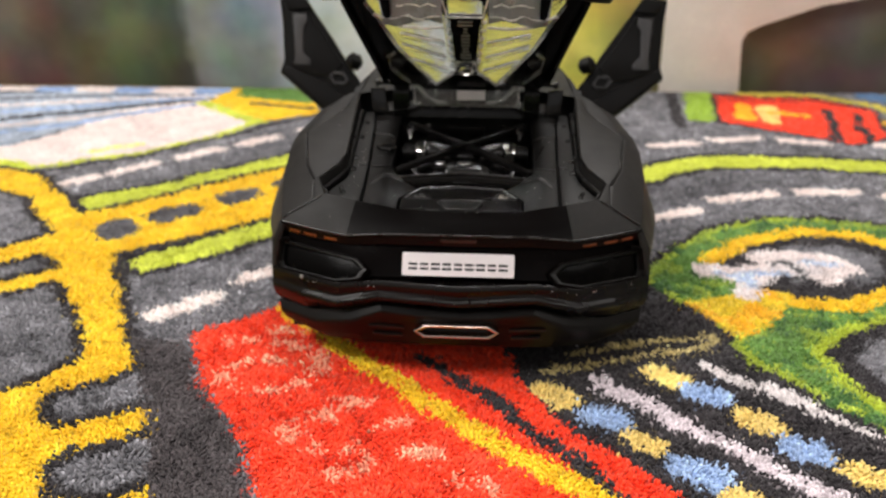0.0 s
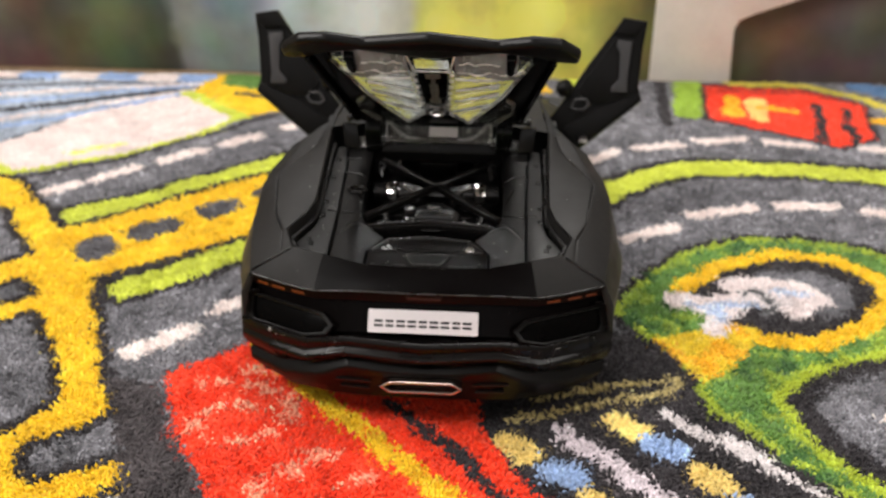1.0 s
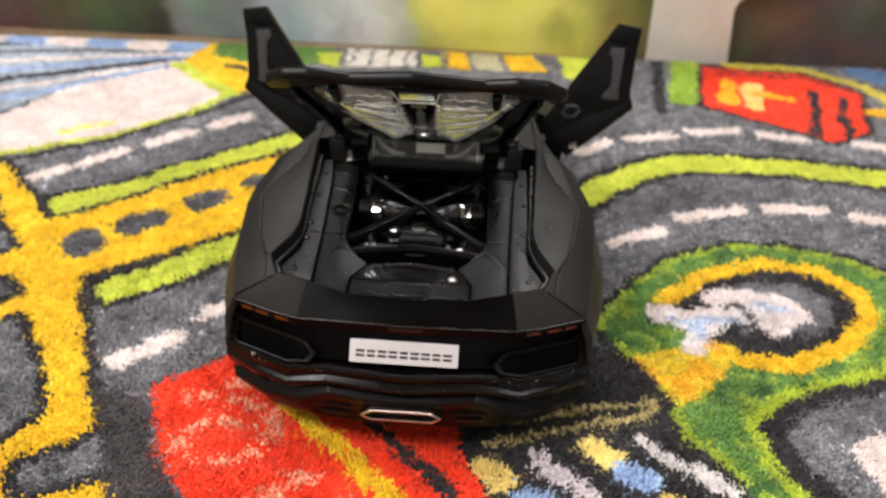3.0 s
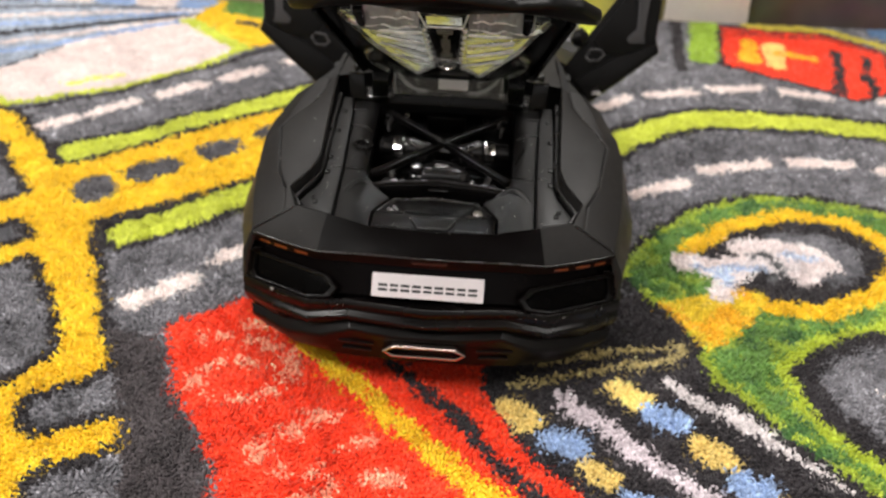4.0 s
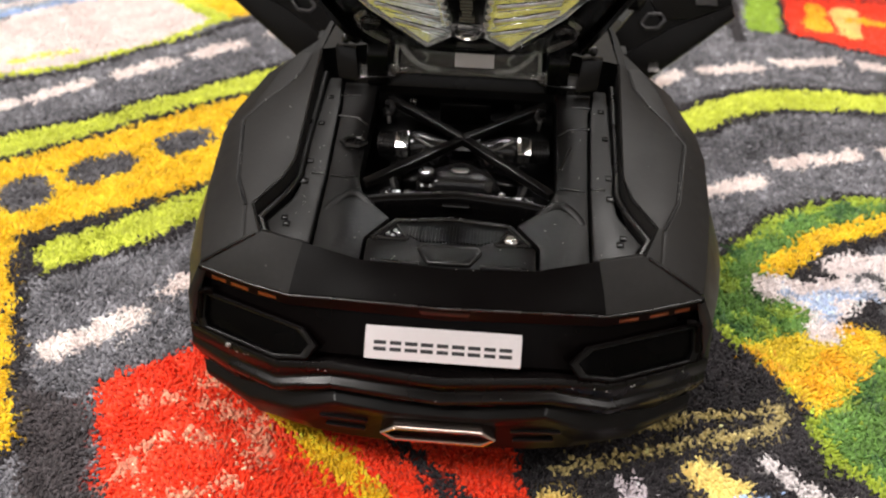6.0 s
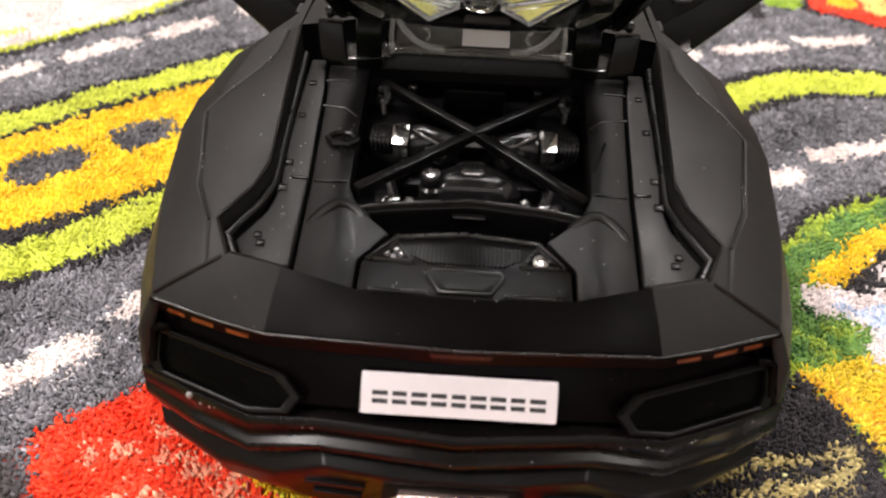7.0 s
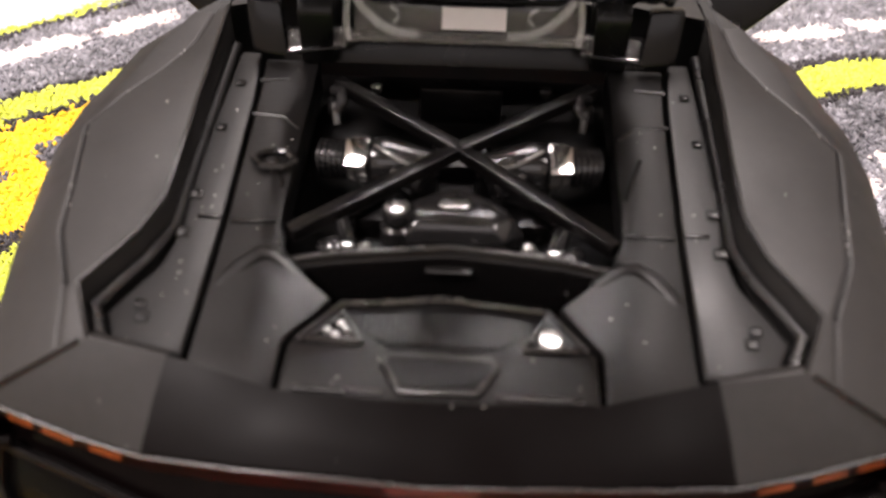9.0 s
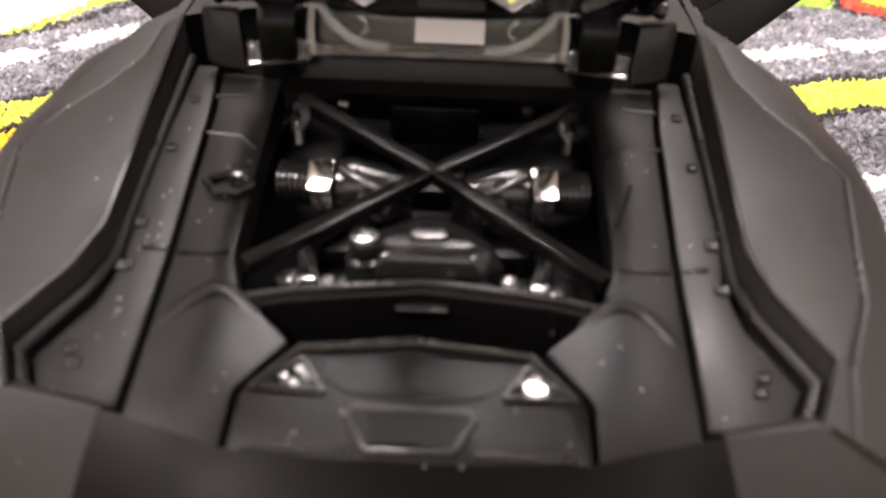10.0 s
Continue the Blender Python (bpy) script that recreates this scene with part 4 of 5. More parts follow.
loft(bm, [both([t for t, _ in BAND]), both([b for _, b in BAND]), both([(b[0], b[1] + 0.12, b[2] - 0.02) for _, b in BAND])])
strip = part("lamp_band", bm, DARKRED, car, "dark red lamp band", bevel=0.015)

LENS_UV = [(0.92, 0.56), (0.90, 0.98), (0.84, 1.16), (0.04, 1.18), (-0.26, 1.02), (-0.33, 0.80), (-0.17, 0.62)]
for s in (1, -1):
    def side(p):
        return Vector((s * p.x, p.y, p.z))
    cu, cv = sum(p[0] for p in LENS_UV) / 7, sum(p[1] for p in LENS_UV) / 7
    outer = [side(fascia(cu + (u - cu) * 1.13, cv + (v - cv) * 1.2, 0.0)) for u, v in LENS_UV]
    lip = [side(fascia(cu + (u - cu) * 1.1, cv + (v - cv) * 1.12, 0.13)) for u, v in LENS_UV]
    inner = [side(fascia(cu + (u - cu) * 0.98, cv + (v - cv) * 0.98, 0.12)) for u, v in LENS_UV]
    sunk = [side(fascia(cu + (u - cu) * 0.97, cv + (v - cv) * 0.97, 0.02)) for u, v in LENS_UV]
    bm = bmesh.new()
    loft(bm, [outer, lip, inner, sunk], True)
    lamp = part("tail_lamp", bm, BRACE, car, "black tail lamp frame", 25, bevel=0.014)
    bm = bmesh.new()
    slab(bm, [side(fascia(cu + (u - cu) * 0.96, cv + (v - cv) * 0.96, 0.05)) for u, v in LENS_UV], (0, 0.05, 0))
    g = part("lens", bm, LENS, lamp, "smoked lamp lens", bevel=0.015)
    bm = bmesh.new()
    bez = [side(fascia(cu + (u - cu) * 1.12, cv + (v - cv) * 1.18, 0.11)) for u, v in LENS_UV]
    tube(bm, bez + bez[:1], 0.03, 8)
    part("lamp_bezel", bm, TAIL, lamp, smooth=60)
    bm = bmesh.new()
    tube(bm, [(s * 3.84, 0.62, 2.72), (s * 3.95, 0.60, 2.74), (s * 4.03, 0.62, 2.68), (s * 4.06, 0.56, 2.45), (s * 4.07, 0.48, 2.24)], 0.055, 8)
    part("lamp_post", bm, TAIL, lamp)
    for x0, x1 in ((3.86, 3.62), (3.52, 3.22), (3.04, 2.74)):
        bm = bmesh.new()
        slab(bm, [band(s * x, d, -0.025) for x, d in ((x0, 0.5), (x1, 0.5), (x1, 0.74), (x0, 0.74))], (0, 0.06, 0))
        part("indicator", bm, ORANGE, strip, "amber indicator")
bm = bmesh.new()
slab(bm, [band(x, d, -0.03) for x, d in ((-0.4, 0.3), (0.4, 0.3), (0.36, 0.6), (-0.36, 0.6))], (0, 0.05, 0))
part("badge", bm, FAINT_RED, strip, "small dark badge", bevel=0.008)

# number plate with plain bars for its lettering
pt, pb = Vector((0, -0.045, 2.697)), Vector((0, -0.318, 2.35))
ex, ey = Vector((1, 0, 0)), (pb - pt)
pn = Vector((0, -ey.z * -1, ey.y)).normalized()
if pn.y > 0:
    pn = -pn
bm = bmesh.new()
slab(bm, [pt + ex * x + ey * v for x, v in ((-1.22, 0.02), (-1.20, 0), (1.20, 0), (1.22, 0.02), (1.22, 0.98), (1.20, 1), (-1.20, 1), (-1.22, 0.98))], -pn * 0.09)
plate = part("number_plate", bm, PLATE, car, "white number plate with dark bars", bevel=0.01)
for k in range(9):
    cx = -0.98 + k * 0.245
    bm = bmesh.new()
    w = (0.098, 0.09, 0.1)[k % 3]
    for x0, x1, v0, v1 in ((-w, w, 0.33, 0.45), (-w, w, 0.56, 0.68)):
        slab(bm, [pt + ex * (cx + x) + ey * v + pn * 0.006 for x, v in ((x0, v0), (x1, v0), (x1, v1), (x0, v1))], -pn * 0.02)
    part("bar", bm, INK, plate)
# rounded corners between the wings and the rear panel
for s in (1, -1):
    bm = bmesh.new()
    loft(bm, [[(s * x, y, z) for x, y, z in r] for r in (
        [(4.04, 0.77, 3.165), (4.26, 0.71, 2.70), (4.31, 0.62, 2.0)],
        [(4.06, 0.72, 3.12), (4.25, 0.60, 2.69), (4.29, 0.52, 2.0)],
        [(4.03, 0.71, 3.06), (4.17, 0.54, 2.66), (4.21, 0.47, 2.0)],
        [(3.96, 0.78, 3.0), (4.07, 0.62, 2.64), (4.11, 0.52, 2.0)])])
    part("tail_corner", bm, PAINT, car, smooth=60)

# bumper: two folded lips with a channel between, lower skirt
R1 = [(0, -0.24, 2.2), (1.77, -0.08, 2.1), (2.62, 0.02, 1.92), (3.5, 0.34, 1.92), (4.16, 0.6, 2.02)]
R2 = [(0, -0.50, 2.20), (1.77, -0.36, 2.24), (2.64, -0.26, 2.10), (3.5, 0.10, 2.1), (4.26, 0.5, 2.12)]
R3 = [(0, -0.56, 2.10), (1.77, -0.42, 2.15), (2.64, -0.31, 2.01), (3.5, 0.06, 2.0), (4.28, 0.48, 2.02)]
R4 = [(0, -0.52, 1.92), (1.75, -0.40, 2.00), (2.66, -0.28, 1.78), (3.5, 0.08, 1.78), (4.28, 0.5, 1.8)]
R5 = [(0, -0.66, 1.86), (1.74, -0.54, 1.94), (2.68, -0.42, 1.70), (3.5, -0.02, 1.68), (4.3, 0.48, 1.68)]
R6 = [(0, -0.66, 1.76), (1.74, -0.54, 1.85), (2.68, -0.42, 1.60), (3.5, -0.02, 1.58), (4.3, 0.5, 1.58)]
R7 = [(0, -0.48, 1.64), (1.72, -0.38, 1.72), (2.6, -0.25, 1.42), (3.5, 0.1, 1.3), (4.25, 0.6, 1.3)]
bm = bmesh.new()
loft(bm, [both(r) for r in (R1, R2, R3, R4, R5, R6, R7)])
part("bumper", bm, BUMPER, car, "satin black folded bumper", 25, bevel=0.07, segs=3)
bm = bmesh.new()
turned(bm, (-3.5, 0.05, 2.07), (0, -0.9, 0.4), [(0, 0.05), (0.03, 0.045), (0.05, 0.02)], 7)
part("chip", bm, FAINT, car, "pale chip in the bumper's paint")
S1 = [(0, -0.50, 1.64), (0.7, -0.50, 1.65), (1.70, -0.42, 1.72), (2.45, -0.28, 1.44), (3.3, 0.1, 1.22), (4.2, 0.6, 1.2)]
S2 = [(0, -0.68, 1.55), (0.7, -0.68, 1.56), (1.66, -0.60, 1.64), (2.36, -0.48, 1.30), (3.2, -0.12, 1.06), (4.15, 0.48, 1.04)]
S2b = [(0, -0.69, 1.48), (0.7, -0.69, 1.49), (1.66, -0.61, 1.57), (2.36, -0.49, 1.22), (3.2, -0.13, 0.97), (4.15, 0.47, 0.95)]
S3 = [(0, -0.62, 1.36), (0.7, -0.62, 1.36), (1.6, -0.52, 1.3), (2.2, -0.42, 0.9), (3.1, -0.1, 0.72), (4.0, 0.5, 0.75)]
S4 = [(0, -0.58, 0.78), (0.7, -0.58, 0.78), (1.5, -0.5, 0.74), (2.1, -0.36, 0.68), (3.0, 0, 0.58), (3.85, 0.6, 0.6)]
bm = bmesh.new()
loft(bm, [both(r) for r in (S1, S2, S2b, S3, S4)])
part("rear_skirt", bm, SKIRT, car, "black lower bumper skirt", 25, bevel=0.03)
for s in (1, -1):
    for x0, x1, z in ((1.15, 1.95, 1.22), (1.2, 1.85, 1.02)):
        bm = bmesh.new()
        slab(bm, [(s * x0, -0.60, z), (s * x1, -0.54, z), (s * x1, -0.54, z - 0.06), (s * x0, -0.60, z - 0.06)], (0, 0.14, 0))
        part("diffuser_slat", bm, DECK, car, bevel=0.012)

# exhaust outlet: a flat six-sided chrome ring with a dark throat
hexa = [(-0.93, 1.28), (-0.70, 1.43), (0.70, 1.43), (0.93, 1.28), (0.74, 1.12), (-0.74, 1.12)]


def ring_row(k, y, dz=0.0):
    return [Vector((x * k[0], y, 1.275 + (z - 1.275) * k[1] + dz)) for x, z in hexa]


bm = bmesh.new()
loft(bm, [ring_row((0.98, 0.95), -0.55), ring_row((1, 1), -0.84), ring_row((0.97, 0.9), -0.88), ring_row((0.90, 0.62), -0.86), ring_row((0.88, 0.58), -0.6)], True)
pipe = part("exhaust_pipe", bm, EXHAUST, car, "flat chrome exhaust outlet", 30, bevel=0.015)
bm = bmesh.new()
slab(bm, ring_row((0.9, 0.62), -0.66), (0, 0.06, 0))
part("exhaust_throat", bm, RUBBER, pipe)

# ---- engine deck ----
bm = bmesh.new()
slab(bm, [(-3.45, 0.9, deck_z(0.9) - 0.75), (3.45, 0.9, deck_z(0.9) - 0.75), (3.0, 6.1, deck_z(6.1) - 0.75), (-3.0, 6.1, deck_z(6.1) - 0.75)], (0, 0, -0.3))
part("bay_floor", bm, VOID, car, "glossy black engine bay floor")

STRIP = [(2.27, 1.05), (2.84, 0.98), (3.08, 1.42), (2.74, 2.02), (2.66, 2.46), (2.70, 3.0), (2.71, 4.2), (2.69, 5.35), (2.44, 5.35), (2.36, 4.6), (2.28, 2.6)]
PANEL = [(2.235, 0.98), (1.43, 0.74), (1.43, 1.28), (1.06, 1.76), (1.56, 2.22), (1.70, 2.62), (1.72, 3.0), (1.72, 5.3), (2.39, 5.3), (2.325, 4.6), (2.255, 2.6)]


def on_deck(pts, lift=0.0):
    return [(p[0], p[1], deck_z(p[1]) + lift) for p in pts]


for s in (1, -1):
    def flip(pts):
        return pts if s > 0 else mirrored(pts)
    bm = bmesh.new()
    slab(bm, on_deck(flip(STRIP), 0.05), (0, 0, -0.4))
    part("deck_strip", bm, DECK, car, "satin black deck strip", bevel=0.045, segs=3)
    bm = bmesh.new()
    slab(bm, on_deck(flip(PANEL), 0.0), (0, 0, -0.45))
    part("deck_panel", bm, DECK, car, "satin black engine surround", bevel=0.04)
    # arch moulded beside the bay, seams, creases
    bm = bmesh.new()
    arch = [(2.18, 1.86, -0.09), (2.10, 1.98, -0.05), (1.96, 2.15, -0.03), (1.82, 2.26, -0.01), (1.68, 2.26, -0.02), (1.54, 2.17, -0.05), (1.42, 2.06, -0.08)]
    tube(bm, [(s * x, y, deck_z(y) + h) for x, y, h in arch], 0.085, 12)
    part("arch_moulding", bm, DECK, car, smooth=60)
    bm = bmesh.new()
    slab(bm, on_deck(flip([(1.74, 2.64), (2.21, 2.62), (2.21, 2.66), (1.74, 2.68)]), 0.0), (0, 0, 0.025))
    slab(bm, on_deck(flip([(2.30, 2.62), (2.54, 2.62), (2.54, 2.66), (2.30, 2.66)]), 0.05), (0, 0, 0.025))
    part("panel_seam", bm, SHEEN, car, bevel=0.01)
    for pts in (((1.76, 4.05), (1.98, 4.26), (2.36, 4.29)), ((2.02, 4.92), (2.38, 4.88)), ((1.78, 3.15), (1.98, 3.75))):
        bm = bmesh.new()
        tube(bm, [(s * x, y, deck_z(y) - 0.012) for x, y in pts], 0.03, 8)
        part("panel_crease", bm, SHEEN, car, smooth=60)
    # square clips moulded along the strip, each with a raised rim
    for cx, cy, w in ((2.62, 2.42, 0.065), (2.62, 2.93, 0.06), (2.60, 3.95, 0.05), (2.56, 4.72, 0.05), (2.78, 1.54, 0.05), (2.72, 1.40, 0.055)):
        bm = bmesh.new()
        h = deck_z(cy) + 0.05
        rings = [[(s * cx + sx * w * k, cy + sy * w * k * 0.8, h + dz + 0.2 * sy * w * k * 0.8) for sx, sy in ((-1, -1), (1, -1), (1, 1), (-1, 1))]
                 for k, dz in ((1.15, -0.03), (1.05, 0.03), (0.8, 0.035), (0.7, 0.01))]
        vs = loft(bm, rings, True)
        bm.faces.new(vs[-1])
        part("clip", bm, SHEEN, car, bevel=0.006)
    # glossy seal lying in the groove
    bm = bmesh.new()
    tube(bm, [(s * x, y, deck_z(y) + h) for x, y, h in ((2.98, 1.06, 0.1), (3.16, 1.46, 0.1), (2.86, 2.05, 0.08), (2.74, 2.52, 0.02), (2.78, 3.6, -0.02), (2.82, 5.6, -0.04))], 0.06, 10)
    part("groove_seal", bm, SEAL, car, "glossy black groove seal")

# latch plate with grille and striker
LOCK = [(-1.38, 0.72), (1.38, 0.72), (1.38, 1.27), (0.99, 1.72), (0, 1.83), (-0.99, 1.72), (-1.38, 1.27)]
bm = bmesh.new()
slab(bm, on_deck(LOCK, -0.03), (0, 0, -0.3))
lock = part("latch_plate", bm, DECK, car, "satin black latch plate", bevel=0.03)
bm = bmesh.new()
slab(bm, on_deck([(-1.36, 0.70), (1.36, 0.70), (1.36, 1.22), (-1.36, 1.22)], -0.03), (0, 0, 0.07))
part("latch_step", bm, DECK, lock, bevel=0.025)
bm = bmesh.new()
CATCH = [(-0.34, 0.74), (0.34, 0.74), (0.40, 0.84), (0.52, 1.02), (0.46, 1.11), (-0.46, 1.11), (-0.52, 1.02), (-0.40, 0.84)]
vs = loft(bm, [on_deck(CATCH, 0.02), [(x * 0.93, 0.9 + (y - 0.9) * 0.92, deck_z(y) + 0.10) for x, y in CATCH],
               [(x * 0.7, 0.92 + (y - 0.9) * 0.55, deck_z(y) + 0.075) for x, y in CATCH]], True)
bm.faces.new(vs[-1])
part("catch", bm, BRACE, lock, "glossy black latch catch", 60, bevel=0.02)
bm = bmesh.new()
tube(bm, [(x * 0.95, 0.9 + (y - 0.9) * 0.94, deck_z(y) + 0.088) for x, y in CATCH[2:] + CATCH[:3]], 0.026, 8)
part("catch_rim", bm, SEAL, lock, smooth=60)
for x0, x1 in ((-1.24, -0.48), (0.5, 1.24)):
    bm = bmesh.new()
    tube(bm, [(x0, 0.76, deck_z(0.76) + 0.045), (x1, 0.75, deck_z(0.75) + 0.045)], 0.032, 8)
    part("step_edge", bm, SEAL, lock, smooth=60)
bm = bmesh.new()
tube(bm, on_deck([(-1.30, 1.27), (-0.94, 1.68), (0, 1.78), (0.94, 1.68), (1.30, 1.27)], 0.02), 0.034, 8)
part("latch_rim", bm, SEAL, lock)
for k in range(27):
    x = -0.72 + k * 0.0554
    bm = bmesh.new()
    y1 = 1.66 - abs(x) * 0.1
    bar(bm, (x, 1.28 + max(0, abs(x) - 0.5) * 0.6, deck_z(1.3) + 0.015), (x, y1, deck_z(y1) + 0.0), 0.026, 0.045)
    part("grille_rib", bm, BRACE, lock)
for s in (1, -1):
    bm = bmesh.new()
    tube(bm, on_deck([(s * 0.72, 1.27), (s * 0.92, 1.58), (s * 1.2, 1.29), (s * 0.72, 1.27)], 0.02), 0.035, 6)
    part("corner_rib", bm, SEAL, lock)
bm = bmesh.new()
turned(bm, (0.97, 1.39, deck_z(1.39) - 0.03), (0, -0.1, 1), [(0, 0.115), (0.06, 0.115), (0.09, 0.09), (0.095, 0.02)], 18)
part("stud", bm, CHROME, lock, "small chrome stud")
bm = bmesh.new()
for dx, dy in ((0, 0), (0.1, 0.08), (-0.09, 0.07), (0.03, 0.15)):
    turned(bm, (-0.96 + dx, 1.36 + dy, deck_z(1.4) - 0.04), (0, 0, 1), [(0, 0.045), (0.05, 0.04), (0.06, 0.01)], 8)
part("gear_teeth", bm, STEEL, lock)

# engine: cross brace, folded bulkhead, plenum, caps and silver runners
BZ = -0.02
for a, b in (((-1.62, 2.62), (0.03, 3.92)), ((1.64, 2.58), (0.03, 3.92)), ((-1.46, 5.0), (0.03, 3.92)), ((1.55, 5.0), (0.03, 3.92))):
    bm = bmesh.new()
    bar(bm, (a[0], a[1], deck_z(a[1]) + BZ), (b[0], b[1], deck_z(b[1]) + BZ), 0.165, 0.14)
    part("cross_brace", bm, BRACE, car, "black cross brace bar", bevel=0.02)
bm = bmesh.new()
WALL = [(-1.50, 2.24), (-1.1, 2.33), (-0.22, 2.44), (0.0, 2.47), (0.24, 2.45), (1.1, 2.36), (1.55, 2.26)]
loft(bm, [[(x, y, deck_z(y) - 0.02) for x, y in WALL], [(x, y - 0.05, deck_z(y) + 0.0) for x, y in WALL],
          [(x, y - 0.12, deck_z(y) - 0.06) for x, y in WALL], [(x * 0.98, y - 0.25, deck_z(y) - 0.75) for x, y in WALL]])
wall = part("bulkhead", bm, CAST, car, "glossy black folded bulkhead", bevel=0.015)
bm = bmesh.new()
tube(bm, [(x, y - 0.04, deck_z(y) - 0.005) for x, y in WALL], 0.028, 8)
part("bulkhead_lip", bm, SEAL, wall, smooth=60)
bm = bmesh.new()
slab(bm, [(-0.22, 2.25, 3.58), (0.24, 2.25, 3.58), (0.24, 2.235, 3.55), (-0.22, 2.235, 3.55)], (0, 0.14, 0))
part("bulkhead_tab", bm, GLOSS, car, bevel=0.012)
bm = bmesh.new()
PY, PZ = 3.22, 3.66
rows = []
for h, k in ((-0.5, 1.0), (-0.2, 1.06), (-0.06, 0.92), (0.0, 0.8), (0.05, 0.55)):
    rows.append([(0.03 + x * k, PY + y * k, PZ + h) for x, y in ((-0.7, -0.16), (-0.48, -0.34), (0.48, -0.34), (0.7, -0.16), (0.58, 0.12), (0.14, 0.46), (-0.14, 0.46), (-0.58, 0.12))])
vs = loft(bm, rows, True)
bm.faces.new(vs[-1])
plenum = part("plenum", bm, ENGINE, car, "glossy black engine plenum", bevel=0.03)
bm = bmesh.new()
slab(bm, [(0.03 + x, PY + y, PZ + 0.06) for x, y in ((-0.18, -0.06), (-0.12, -0.13), (0.12, -0.13), (0.18, -0.06), (0.13, 0.03), (-0.13, 0.03))], (0, 0, 0.03))
part("plenum_badge", bm, STEEL, plenum, "silver six-sided badge", bevel=0.01)
bm = bmesh.new()
turned(bm, (-0.57, 3.04, deck_z(3.04) - 0.62), (0, 0, 1), [(0, 0.2), (0.3, 0.19), (0.34, 0.15), (0.36, 0.15), (0.38, 0.16), (0.5, 0.16), (0.53, 0.14), (0.535, 0.02)], 20)
capb = part("filler_cap", bm, ENGINE, car, "black filler cap with silver top")
bm = bmesh.new()
turned(bm, (-0.57, 3.04, deck_z(3.04) - 0.09), (0, 0, 1), [(0, 0.13), (0.015, 0.13), (0.025, 0.115), (0.026, 0.02)], 20)
part("cap_top", bm, STEEL, capb)
for s in (1, -1):
    cx = 1.62 if s > 0 else -1.56
    o, ax = Vector((cx, 4.02, deck_z(4.02) - 0.34)), Vector((-s, -0.1, 0.04)).normalized()
    bm = bmesh.new()
    turned(bm, o, ax, [(0, 0.15), (0.02, 0.2), (0.34, 0.2), (0.36, 0.22), (0.62, 0.22), (0.66, 0.27), (0.8, 0.29), (1.02, 0.23), (1.4, 0.12)], 20)
    run = part("intake_runner", bm, ENGINE, car, "glossy black intake pipe", 40)
    # thin corrugations on the hose
    for k in range(5):
        bm = bmesh.new()
        turned(bm, o + ax * (0.03 + 0.065 * k), ax, [(0, 0.19), (0.012, 0.235), (0.03, 0.235), (0.042, 0.19)], 20)
        part("hose_ring", bm, ENGINE, run, smooth=40)
    bm = bmesh.new()
    turned(bm, o + ax * 0.38, ax, [(0, 0.205), (0.015, 0.26), (0.09, 0.275), (0.1, 0.25), (0.12, 0.25), (0.13, 0.275), (0.22, 0.265), (0.24, 0.205)], 20)
    part("clamp", bm, CLAMP, run, "dull silver pipe clamp", 40)
    bm = bmesh.new()
    lug = o + ax * 0.47 + Vector((0, -0.13, 0.19))
    slab(bm, [lug + ax * k + Vector((0, dy, dz)) for k, dy, dz in ((-0.13, -0.17, -0.12), (0.1, -0.19, -0.12), (0.14, -0.08, -0.02), (0.13, 0.12, 0.07), (-0.12, 0.11, 0.06))],
         (0, -0.03, 0.06))
    part("clamp_lug", bm, CHROME, run, "bright silver clamp lug", bevel=0.02)
    bm = bmesh.new()
    tube(bm, [lug + ax * k + Vector((0, dy, dz)) for k, dy, dz in ((0.2, 0.06, 0.06), (0.32, -0.05, 0.05), (0.46, -0.12, 0.0), (0.62, -0.12, -0.06))], 0.03, 8)
    part("cable", bm, CLAMP, run, smooth=60)
    bm = bmesh.new()
    turned(bm, o + ax * 0.9 + Vector((0, -0.18, -0.02)), Vector((-s, -0.5, -0.1)), [(0, 0.14), (0.1, 0.17), (0.3, 0.17), (0.36, 0.12)], 14)
    part("elbow", bm, ENGINE, run)
    bm = bmesh.new()
    block(bm, s * 1.08 - 0.09, s * 1.08 + 0.09, 2.62, 2.71, 3.3, 3.56)
    part("bracket", bm, STEEL, car, "small silver bracket", bevel=0.03)
    bm = bmesh.new()
    turned(bm, (s * 1.3, 2.72, 3.2), (0, 0, 1), [(0, 0.09), (0.28, 0.09), (0.33, 0.05)], 12)
    part("sensor", bm, ENGINE, car)
    bm = bmesh.new()
    tube(bm, [(s * 1.1, 3.0, 3.2), (s * 1.2, 3.3, 3.45), (s * 0.9, 3.6, 3.5), (s * 0.5, 3.8, 3.45), (s * 0.3, 4.5, 3.5)], 0.11, 8)
    part("pipe", bm, ENGINE, car)
    bm = bmesh.new()
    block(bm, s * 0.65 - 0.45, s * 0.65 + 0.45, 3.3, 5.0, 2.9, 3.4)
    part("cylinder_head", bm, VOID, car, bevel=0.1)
    bm = bmesh.new()
    turned(bm, (s * 1.0, 4.94, deck_z(4.94) - 0.14), (0, 0, 1), [(0, 0.075), (0.08, 0.075), (0.1, 0.05)], 12)
    part("bolt", bm, CHROME if s < 0 else GLOSS, car)
    bm = bmesh.new()
    tube(bm, [(s * 1.52, 4.75, deck_z(4.75) - 0.3), (s * 1.5, 4.7, deck_z(4.7) - 0.1), (s * 1.44, 4.55, deck_z(4.55) - 0.06), (s * 1.4, 4.4, deck_z(4.4) - 0.2)], 0.05, 8)
    part("strut_hook", bm, GLOSS, car)
bm = bmesh.new()
